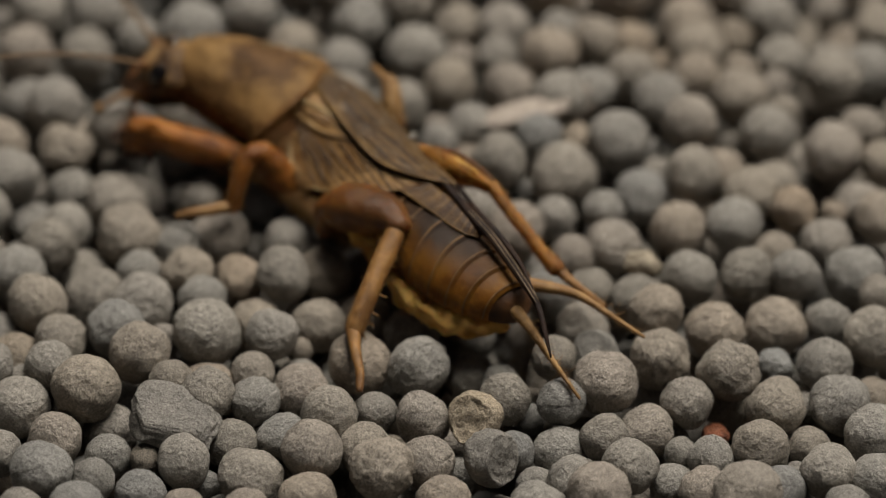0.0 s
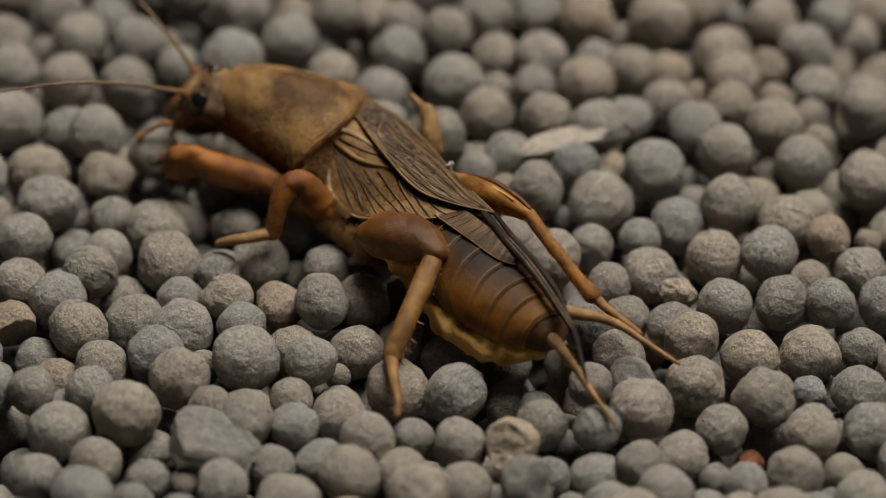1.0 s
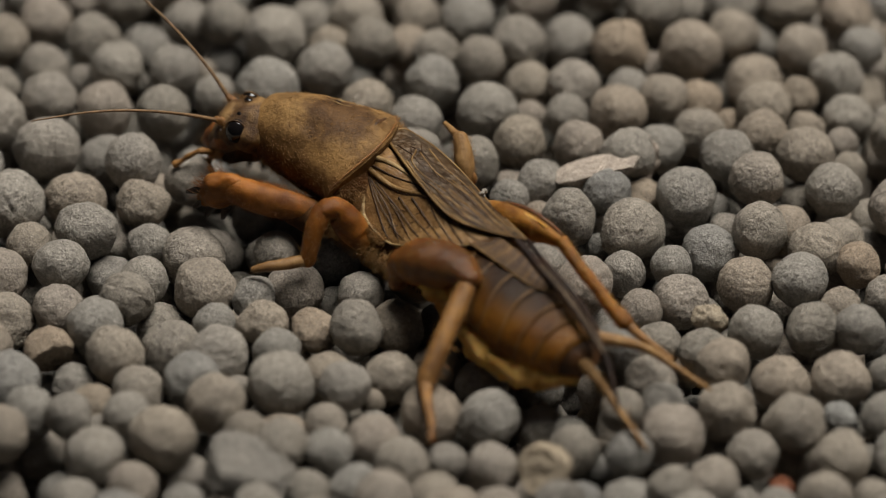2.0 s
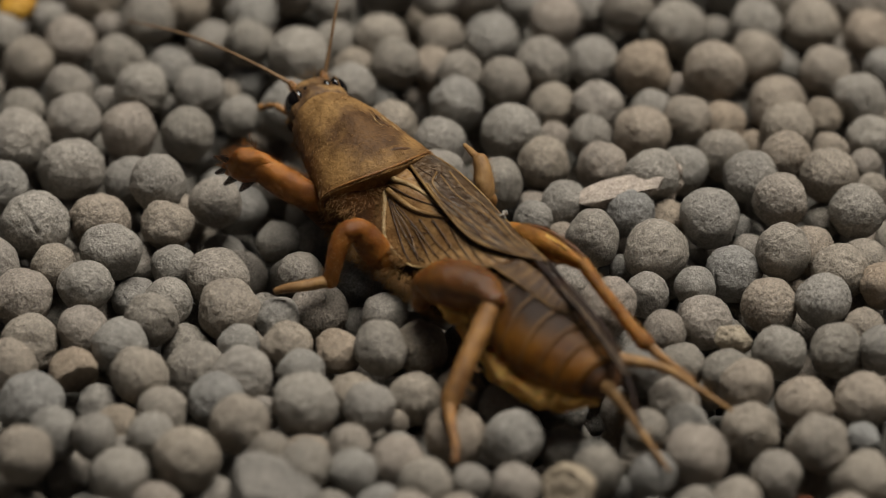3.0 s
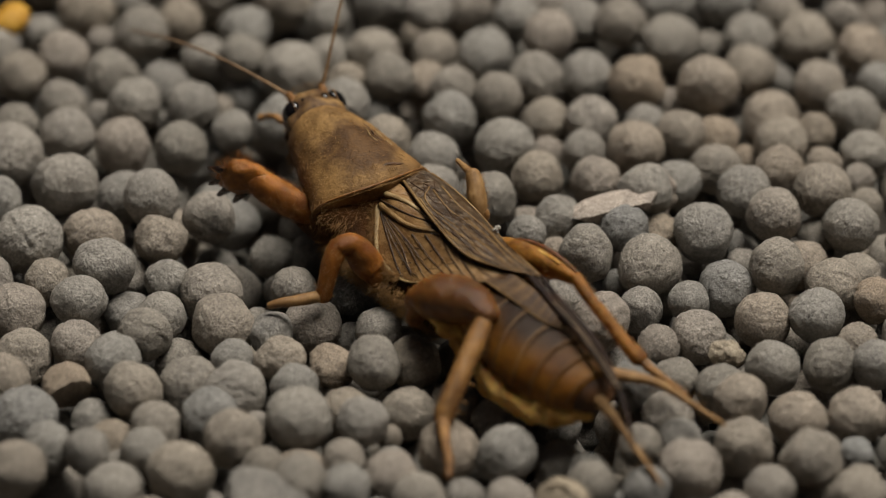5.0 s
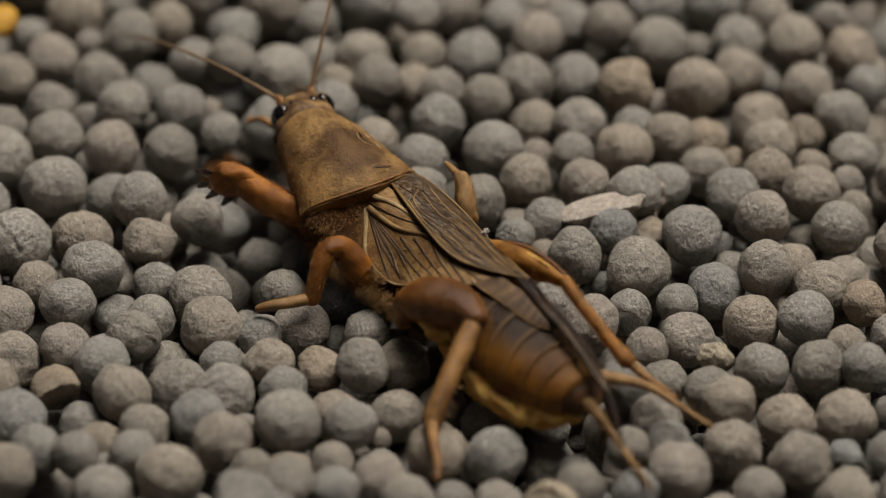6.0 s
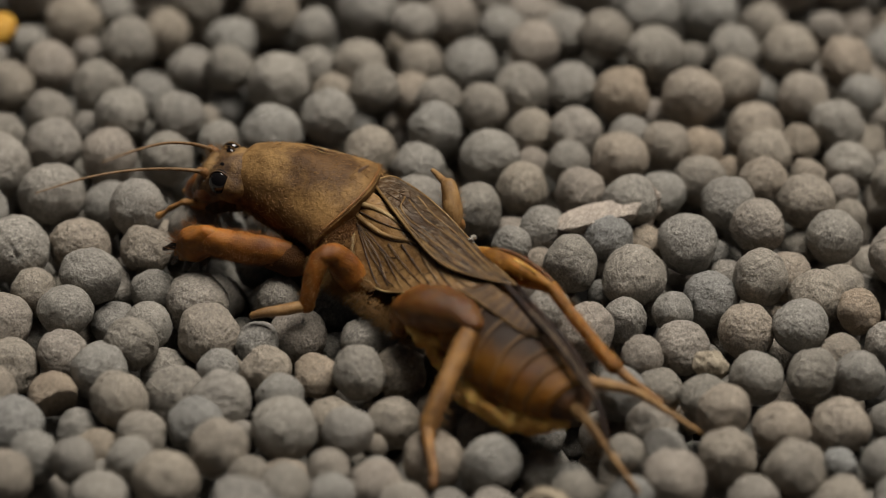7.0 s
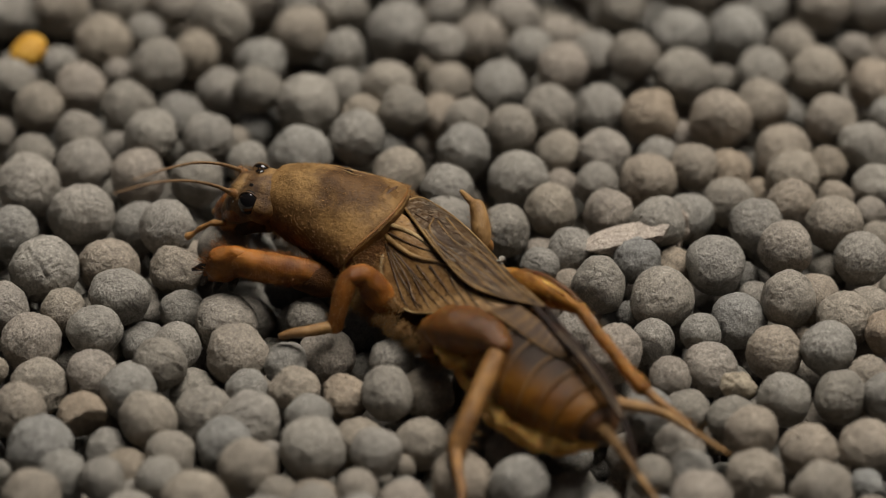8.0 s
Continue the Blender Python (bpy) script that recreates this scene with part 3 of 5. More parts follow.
def spread_bed():
    """The rest of the bed: lower layers everywhere, and the top layer where it runs on past the placed pellets."""
    rng = np.random.default_rng(5)
    placed = np.array(GREY + TAN + PALE + BROKEN)
    spots = []
    for layer, (z, step) in enumerate(((0.0, 3.55), (-3.5, 3.6), (-6.8, 3.6))):
        for row, y in enumerate(np.arange(-75, 105, step * 0.9)):
            for x in np.arange(-85, 85, step):
                px, py, pz = x + (row % 2) * step / 2 + rng.uniform(-0.7, 0.7), y + rng.uniform(-0.7, 0.7), z + rng.uniform(-0.7, 0.5)
                d = rng.uniform(3.0, 4.0)
                if layer and (abs(px) > 44 or abs(py - 1) > 42):
                    continue
                if layer == 0 and -34 + 0.02 * py < px < 38 and -33 < py < 27:
                    continue
                gap = np.sqrt(((placed[:, :3] - (px, py, pz)) ** 2).sum(1)) - (placed[:, 3] + d) / 2
                if gap.min() < -0.45:
                    continue
                spots.append((px, py, pz, d))
    balls = []
    for s in range(10):
        bm = pellet_mesh(100 + s, 3 if s < 5 else 2, 0.17)
        bm.verts.index_update()
        balls.append((np.array([v.co[:] for v in bm.verts]), np.array([[v.index for v in f.verts] for f in bm.faces])))
        bm.free()
    vs, fs, count = [], [], 0
    for px, py, pz, d in spots:
        v, f = balls[rng.integers(5) + (0 if abs(px) < 44 and abs(py) < 42 else 5)]
        q = Euler(rng.uniform(0, 6.28, 3)).to_matrix()
        vs.append(v @ np.array(q).T * (d / 3.6) + (px, py, pz))
        fs.append(f + count)
        count += len(v)
    me = bpy.data.meshes.new("pellets")
    me.from_pydata(np.vstack(vs).tolist(), [], np.vstack(fs).tolist())
    me.polygons.foreach_set("use_smooth", [True] * len(me.polygons))
    me.materials.append(CLAY_BED)
    ob = new("pellet_bed", me)
    ob.scale = (MM, MM, MM)
    tagged(ob, "deep bed of round grey fired clay pellets", "pellets", kind="stuff")


spread_bed()


# ---------- odd stones among the pellets ----------
def stone(name, label, category, size, at, turn, mat, seed, lump=0.3, square=2.6, hollow=None, cuts=()):
    """A worn stone: a lumpy superellipsoid, size and place in millimetres."""
    bm = bmesh.new()
    bmesh.ops.create_icosphere(bm, subdivisions=5, radius=1.0)
    off = Vector((seed * 3.7, seed * 1.9, seed * 5.3))
    for v in bm.verts:
        d = v.co.normalized()
        k = (abs(d.x) ** square + abs(d.y) ** square + abs(d.z) ** square) ** (-1 / square)
        r = k * (1 + lump * noise.noise(d * 1.1 + off) + 0.35 * lump * noise.noise(d * 2.7 + off) + 0.12 * lump * noise.noise(d * 7 + off) + 0.05 * lump * noise.noise(d * 18 + off))
        p = d * r
        for axis, depth in cuts:
            axis = Vector(axis).normalized()
            over = p.dot(axis) - depth - 0.05 * noise.noise(p * 2.2 + off) - 0.02 * noise.noise(p * 6 + off)
            if over > 0:
                p -= axis * over * 0.92
        v.co = Vector((p.x * size[0] / 2, p.y * size[1] / 2, p.z * size[2] / 2))
        if hollow:
            c, rad, depth = hollow
            q = (v.co - Vector(c)).length
            if q < rad:
                v.co.z -= depth * (1 - (q / rad) ** 2)
    ob = part(name, bm, mat)
    ob.matrix_basis = pose(at[0] * MM, at[1] * MM, at[2] * MM, *turn) @ Matrix.Diagonal((MM, MM, MM, 1))
    return tagged(ob, label, category)


stone("stone", "long pinkish grey stone chip lying on pellets", "stone", (6.6, 2.4, 2.4), (12.5, -0.3, 1.0), (4, -9, 10), STONE_PINK, 8, 0.10, 2.2,
      cuts=(((0.05, 0.12, 1), 0.50), ((-0.8, -0.4, -0.45), 0.66), ((0.95, -0.25, -0.1), 0.84), ((0.05, -1, -0.05), 0.66), ((-0.75, 0.1, 0.65), 0.80), ((0.45, -0.5, -0.75), 0.60)))
stone("stone", "flat angular grey stone lying on pellets", "stone", (5.4, 3.9, 2.0), (-10.5, -28.5, 1.5), (10, 6, -18), CLAY_FLAT, 8, 0.30, 3.2, cuts=(((0, 0, 1), 0.62), ((-0.9, -0.5, 0.2), 0.80), ((0.2, -0.9, 0.4), 0.72)))
stone("seed", "small yellow seed lying among grey pellets", "seed", (2.4, 3.0, 1.7), (-29.5, 20.0, 1.0), (10, 10, -35), SEED, 5, 0.12, 2.0)
stone("chip", "rusty red chip in a gap between pellets", "chip", (1.7, 1.4, 1.0), (23.4, -27.0, -1.8), (10, 5, 20), RUST, 6, 0.2, 2.3)
stone("crumb", "pale tan crumb of broken clay", "crumb", (2.1, 1.8, 2.1), (19.45, -14.2, 0.5), (15, 25, 10), CRUMB, 12, 0.36, 2.3)


def broken_shell():
    """A cracked pellet: the thick torn rim of its shell stands round the core."""
    bm = bmesh.new()
    rng = random.Random(4)
    tube(bm, [(1.55 * math.cos(a) + rng.uniform(-0.06, 0.06), 1.0 * math.sin(a) * 0.9, 1.55 * math.sin(a) + rng.uniform(-0.06, 0.06), 0.24 + rng.uniform(-0.07, 0.07)) for a in np.linspace(-1.3, 2.3, 16)], 10, 4, 1.4, 0.5)
    ob = part("pellet_shell", bm, STONE_PINK)
    ob.matrix_basis = pose(0.0150, 0.0018, 0.0003, 10, 10, 10) @ Matrix.Diagonal((MM, MM, MM, 1))
    tagged(ob, "torn rim of a cracked clay pellet", "shell")


broken_shell()


# ---------- the mole cricket: x ahead, y to its left, millimetres ----------
cricket = new("mole_cricket")
cricket.matrix_basis = pose(0.00444, -0.00957, 0, 0, 0, 122) @ Matrix.Diagonal((MM, MM, MM, 1))
tagged(cricket, "brown mole cricket with spade-like forelegs resting on grey pellets", "insect")


def abdomen():
    core = bmesh.new()
    rows = [(2.0, 1.8, 3.4, 2.0, 1.5, 1.8), (-1.6, 1.6, 3.6, 2.8, 2.0, 2.0), (-6, 1.5, 3.7, 3.2, 2.5, 2.0), (-9.0, 1.3, 3.6, 2.9, 2.4, 1.8),
            (-11.5, 1.0, 3.5, 2.3, 2.0, 1.5), (-13.2, 0.7, 3.4, 1.4, 1.4, 1.0), (-14.0, 0.6, 3.4, 0.3, 0.4, 0.4)]
    loft(core, rows)
    ob = part("abdomen", core, SKIN, cricket)
    fine = smooth_rows(rows, 20)
    order = fine[::-1]
    edges = [-0.6, -1.6, -3.0, -4.7, -6.5, -8.3, -9.9, -11.3, -12.6]
    for a, b in zip(edges, edges[1:]):
        bm = bmesh.new()
        rings = []
        for k in range(9):
            s = k / 8
            x = a + (b - 0.35 - a) * s
            y, z, w, up, dn = [np.interp(x, order[:, 0], order[:, c]) for c in range(1, 6)]
            grow = 0.10 + 0.16 * s - (0.10 if k == 8 else 0)
            ring = []
            for j in range(33):
                t = math.pi * (-0.13 + 1.26 * j / 32)
                c, si = math.cos(t), math.sin(t)
                h = up if si > 0 else dn
                ring.append(Vector((x - 1.0 * c * c * min(1, (13 + x) / 5), y + (w + grow) * c, z + (h + grow) * si)))
            rings.append(ring)
        inner = [[Vector((p.x, p.y * 0.985, z0 + (p.z - z0) * 0.97)) for p in r] for r, z0 in ((rings[-1], 4.0),)]
        skin_rings(bm, rings + inner, close=False)
        part("tergite", bm, TERGITE, ob)
        bm = bmesh.new()
        tube(bm, [(*p, 0.06) for p in rings[-2][3:30:2]], 5, 2)
        part("tergite_edge", bm, EDGE, ob, "thin pale rear edge of a plate")
    # the soft yellow fold along each flank
    for side, slim in ((1, 1.12), (-1, 0.6)):
        bm = bmesh.new()
        flank = [(-1.5, 3.2, 2.9, 0.6), (-3.5, 3.45, 2.4, 0.85), (-5.5, 3.5, 2.1, 0.75), (-7.2, 3.65, 2.1, 1.0), (-9, 3.5, 2.0, 0.85), (-10.6, 2.9, 2.1, 0.95), (-12.0, 1.9, 2.3, 0.8), (-13.2, 0.8, 2.6, 0.45)]
        tube(bm, [(x, side * y * (1 if side > 0 else 0.8) + 1.3 + 0.04 * x, z, r * slim) for x, y, z, r in flank], 22, 9, 0.8, 0.32)
        part("pleural_fold", bm, PLEURA, ob, "wrinkled yellow fold of skin along the flank")
    bm = bmesh.new()
    tube(bm, [(-1.5, 5.5, 3.7, 0.45), (-2.3, 5.1, 3.5, 0.75), (-3.1, 4.6, 3.2, 0.6), (-3.9, 4.5, 2.8, 0.4)], 16, 6, 1.0, 0.5)
    part("pleural_fold", bm, PLEURA, ob, "yellow skin at the base of the hind leg")
    bm = bmesh.new()
    loft(bm, [(1, 1.7, 2.4, 2.9, 0.6, 1.1), (-5, 1.5, 2.2, 3.1, 0.6, 1.1), (-10, 1.1, 2.2, 2.4, 0.6, 0.8), (-13.0, 0.7, 2.8, 0.9, 0.4, 0.5)])
    part("belly", bm, PLEURA, ob)
    rng = random.Random(8)
    for side, path in ((1, [(-12.6, 0.9, 4.0, 0.55), (-15.1, 0.84, 3.6, 0.31), (-17.4, 0.85, 3.0, 0.2), (-20.9, 0.9, 2.2, 0.10)]),
                       (-1, [(-11.8, -0.6, 4.0, 0.5), (-14.1, -3.1, 3.7, 0.31), (-16.3, -4.2, 3.2, 0.2), (-19.1, -5.2, 2.8, 0.10)])):
        bm = bmesh.new()
        tube(bm, path, 10, 5)
        line = smooth_rows(path, 14)
        bristles(bm, [(p[:3], (rng.gauss(0, 1), rng.gauss(0, 1), rng.gauss(0, 1))) for p in line[:-8] for _ in range(4)], 0.9, 0.006)
        bristles(bm, [(p[:3], (rng.gauss(0, 1), rng.gauss(0, 1), rng.gauss(0, 1))) for p in smooth_rows(path, 40)[:-6] for _ in range(9)], 0.32, 0.008)
        part("cercus", bm, TAWNY, ob, "hairy tapering tail feeler")
    return ob


def thorax():
    bm = bmesh.new()
    loft(bm, [(11.5, 2.8, 3.3, 2.2, 2.0, 2.0), (10.0, 2.5, 3.0, 2.3, 1.9, 2.0), (8.6, 2.6, 2.7, 2.7, 1.8, 1.8), (7.0, 2.7, 2.5, 3.2, 1.5, 1.7), (4, 2.4, 2.4, 3.4, 1.4, 1.6), (0, 2.1, 2.4, 3.4, 1.4, 1.5), (-1.5, 1.8, 2.5, 3.0, 1.2, 1.4)], lump=0.3)
    rng = random.Random(4)
    spots = []
    for _ in range(2200):
        x = rng.uniform(-0.8, 10.5)
        y = 1.2 + 0.2 * min(x, 8)
        a = rng.uniform(-1.1, 0.5)
        spots.append(((x, y + 0.9 + 3.2 * math.cos(a), 2.4 + 1.4 * math.sin(a)), (-0.4, math.cos(a), math.sin(a) - 0.3)))
    ob = part("thorax", bm, FUZZ, cricket)
    fur = bmesh.new()
    bristles(fur, spots, 0.9, 0.014)
    part("fur", fur, HAIR, ob, "golden fur")
    return ob


def on_sheet(g, i, j):
    """The place at the fractions i, j of a sheet's net."""
    h, w = g.shape[:2]
    i, j = min(max(i, 0), 0.9999) * (h - 1), min(max(j, 0), 0.9999) * (w - 1)
    a, b = int(i), int(j)
    fi, fj = i - a, j - b
    return g[a, b] * (1 - fi) * (1 - fj) + g[a + 1, b] * fi * (1 - fj) + g[a, b + 1] * (1 - fi) * fj + g[a + 1, b + 1] * fi * fj


def vein(ob, g, run, r, mat, name="vein", label=""):
    bm = bmesh.new()
    n = len(run)
    tube(bm, [(*on_sheet(g, i, j), r * (1 - 0.55 * k / n)) for k, (i, j) in enumerate(run)], 6, 3)
    part(name, bm, mat, ob, label)


def wing_left():
    bm = bmesh.new()
    net = [[(10.0, 1.8, 5.8), (7.2, 1.7, 6.1), (4.2, 1.8, 6.2), (0.8, 1.5, 6.4), (-2.1, 0.7, 6.6), (-4.4, -0.3, 6.8)],
           [(9.5, 2.9, 5.7), (6.9, 2.8, 6.0), (4.5, 2.5, 6.1), (0.8, 2.4, 6.3), (-2.4, 1.5, 6.6), (-4.3, -0.2, 6.7)],
           [(9.1, 3.4, 5.0), (6.6, 3.7, 5.3), (3.6, 3.6, 5.3), (0.5, 3.3, 5.8), (-2.4, 2.2, 6.4), (-4.0, 0.3, 6.7)],
           [(9.2, 4.0, 4.4), (6.4, 5.3, 3.9), (3.2, 5.3, 3.5), (0.6, 4.7, 4.8), (-1.9, 3.2, 6.0), (-3.6, 0.8, 6.6)]]
    g = patch(bm, net, 0.10, 8)
    ob = part("forewing", bm, WING, cricket, "golden tan veined forewing folded over the back")
    # veins that fan out from the wing root, and the short cross veins between them
    for run in ([(0.72, 0.1), (0.83, 0.25), (0.94, 0.37), (0.97, 0.42)],
              [(0.72, 0.13), (0.81, 0.28), (0.86, 0.38), (0.94, 0.47)],
              [(0.72, 0.15), (0.78, 0.32), (0.89, 0.43), (0.92, 0.5)],
              [(0.69, 0.18), (0.72, 0.33), (0.83, 0.47), (0.92, 0.55)],
              [(0.69, 0.23), (0.72, 0.38), (0.81, 0.52), (0.89, 0.6)],
              [(0.61, 0.35), (0.67, 0.45), (0.75, 0.57), (0.86, 0.67)],
              [(0.5, 0.43), (0.58, 0.52), (0.72, 0.63), (0.92, 0.73)],
              [(0.31, 0.52), (0.47, 0.58), (0.67, 0.67), (0.92, 0.78)],
              [(0.31, 0.62), (0.5, 0.67), (0.72, 0.75), (0.94, 0.83)],
              [(0.28, 0.68), (0.47, 0.75), (0.58, 0.8), (0.69, 0.85)]):
        line = smooth_rows(run, 4)
        vein(ob, g, line, 0.085, VEIN)
        vein(ob, g, line + np.array((0.017, 0.017)), 0.07, WINGRIB, "wing_rib")
    for run in ([(0.81, 0.28), (0.78, 0.32)],
              [(0.83, 0.33), (0.78, 0.37)],
              [(0.89, 0.38), (0.83, 0.42)],
              [(0.72, 0.38), (0.67, 0.43)],
              [(0.78, 0.47), (0.69, 0.5)],
              [(0.83, 0.52), (0.78, 0.57)],
              [(0.64, 0.48), (0.53, 0.52)],
              [(0.67, 0.57), (0.58, 0.57)],
              [(0.75, 0.57), (0.67, 0.58)],
              [(0.67, 0.6), (0.58, 0.63)],
              [(0.75, 0.23), (0.72, 0.25)]):
        vein(ob, g, run, 0.035, VEIN)
    vein(ob, g, smooth_rows([(0.64, 0.07), (0.61, 0.18), (0.56, 0.3), (0.44, 0.42), (0.25, 0.5)], 4), 0.24, WINGRIB, "wing_rib", "golden main rib of the wing")
    for run in ([(0.56, 0.05), (0.44, 0.23), (0.33, 0.37), (0.17, 0.45)],
              [(0.67, 0.12), (0.64, 0.23), (0.53, 0.38), (0.33, 0.5)]):
        vein(ob, g, smooth_rows(run, 4), 0.09, VEIN)
    vein(ob, g, smooth_rows([(0.36, 0.08), (0.25, 0.18), (0.17, 0.3), (0.14, 0.42)], 4), 0.22, COSTA, "wing_edge", "pale plate at the wing shoulder")
    edge = np.linspace(0.0, 1, 14)
    run = [(0.70 + 0.30 * min(1, s * 1.6), 0.02 + 0.36 * s) for s in edge]
    vein(ob, g, run, 0.25, COSTA, "wing_edge", "pale thickened front edge of the wing")
    vein(ob, g, [(1.0, 0.34 + 0.66 * s) for s in edge], 0.08, COSTA, "wing_edge", "pale thickened wing edge")
    rng = random.Random(31)
    fur = bmesh.new()
    bristles(fur, [(on_sheet(g, i + rng.uniform(-0.05, 0.02), k + rng.uniform(-0.02, 0.03)), (0.3, 1, rng.uniform(-0.6, 0.5))) for i, k in run for _ in range(70)], 0.75, 0.013)
    part("fur", fur, HAIR, ob, "golden fur")
    return ob


def wing_right():
    bm = bmesh.new()
    net = [[(10.1, 1.1, 5.6), (7.1, 1.8, 6.4), (3.7, 2.3, 6.7), (-0.0, 2.4, 6.8), (-2.5, 1.4, 7.0), (-4.7, -0.4, 7.0)],
           [(10.1, 0.3, 5.6), (6.8, 1.0, 6.5), (3.6, 1.4, 6.8), (0.1, 1.3, 7.0), (-2.6, 0.8, 7.0), (-4.8, -0.4, 7.0)],
           [(10.1, -0.6, 5.3), (7.2, -0.2, 6.1), (4.1, 0.1, 6.3), (0.8, 0.0, 6.5), (-2.3, -0.1, 6.7), (-4.6, -0.6, 6.8)],
           [(9.7, -1.4, 4.6), (7.3, -1.4, 5.2), (4.5, -1.5, 5.3), (1.8, -1.3, 5.5), (-1.5, -1.1, 5.9), (-4.3, -0.9, 6.4)]]
    g = patch(bm, net, 0.12, 8)
    ob = part("forewing", bm, WING_DARK, cricket, "scuffed dark brown veined forewing folded over the back")
    for run in ([(0.47, 0.2), (0.22, 0.25), (0.19, 0.33), (0.28, 0.42), (0.36, 0.52), (0.42, 0.65), (0.36, 0.82)],
              [(0.5, 0.23), (0.5, 0.37), (0.58, 0.47), (0.64, 0.57), (0.64, 0.7), (0.42, 0.9)],
              [(0.08, 0.25), (0.08, 0.38), (0.11, 0.52), (0.17, 0.63), (0.22, 0.77), (0.17, 0.9)],
              [(0.19, 0.42), (0.25, 0.53), (0.33, 0.67), (0.31, 0.83), (0.11, 0.95)],
              [(0.75, 0.22), (0.75, 0.37), (0.81, 0.5), (0.78, 0.65), (0.69, 0.83)]):
        vein(ob, g, smooth_rows(run, 3), 0.075, WINGRIB, "wing_rib")
    for run in ([(0.0, 0.28), (0.0, 0.42), (0.06, 0.52), (0.08, 0.63), (0.08, 0.77)],
              [(0.11, 0.37), (0.22, 0.48), (0.28, 0.63), (0.33, 0.78)],
              [(0.47, 0.28), (0.53, 0.42), (0.58, 0.52), (0.58, 0.65)],
              [(0.0, 0.33), (0.11, 0.45), (0.17, 0.57), (0.22, 0.7)]):
        vein(ob, g, smooth_rows(run, 3), 0.06, VEIN)
    # tan and dark streaks run side by side towards the tip
    for k in range(9):
        i0, i1 = 0.06 + 0.10 * k, 0.05 + 0.085 * k
        run = [(i0 + (i1 - i0) * s + 0.02 * math.sin(7 * s + k), 0.46 + 0.03 * (k % 3) + (0.50 - 0.03 * (k % 3)) * s) for s in np.linspace(0, 1, 8)]
        vein(ob, g, run, 0.075 if k % 2 else 0.06, WINGRIB if k % 2 == 0 else VEIN, "wing_rib" if k % 2 == 0 else "vein")
    # the small mesh of cells near the wing root
    for run in ([(0.15, 0.12), (0.30, 0.20), (0.42, 0.16)], [(0.42, 0.16), (0.55, 0.22), (0.70, 0.16)], [(0.30, 0.20), (0.34, 0.30), (0.50, 0.34)], [(0.55, 0.22), (0.60, 0.32), (0.76, 0.36)],
                [(0.50, 0.34), (0.46, 0.44), (0.60, 0.48)], [(0.20, 0.30), (0.30, 0.38), (0.46, 0.44)]):
        vein(ob, g, smooth_rows(run, 4), 0.055, VEIN)
    steps = np.linspace(0, 1, 14)
    vein(ob, g, [(0.01, s) for s in steps], 0.13, WINGRIB, "wing_edge", "pale thickened wing edge")
    vein(ob, g, [(s, 0.0) for s in steps], 0.12, WINGRIB, "wing_edge", "pale thickened wing edge")
    vein(ob, g, [(1.0, s) for s in steps], 0.10, WINGRIB, "wing_edge", "amber outer wing edge")
    # a white crumb caught on the wing edge
    rng = random.Random(5)
    bm = bmesh.new()
    bmesh.ops.create_icosphere(bm, subdivisions=2, radius=0.19)
    for v in bm.verts:
        v.co = v.co * rng.uniform(0.3, 1.7) + Vector((1.6, -1.3, 5.8))
    part("crumb", bm, CHALK, ob, "white crumb stuck to the wing edge", False)
    return ob


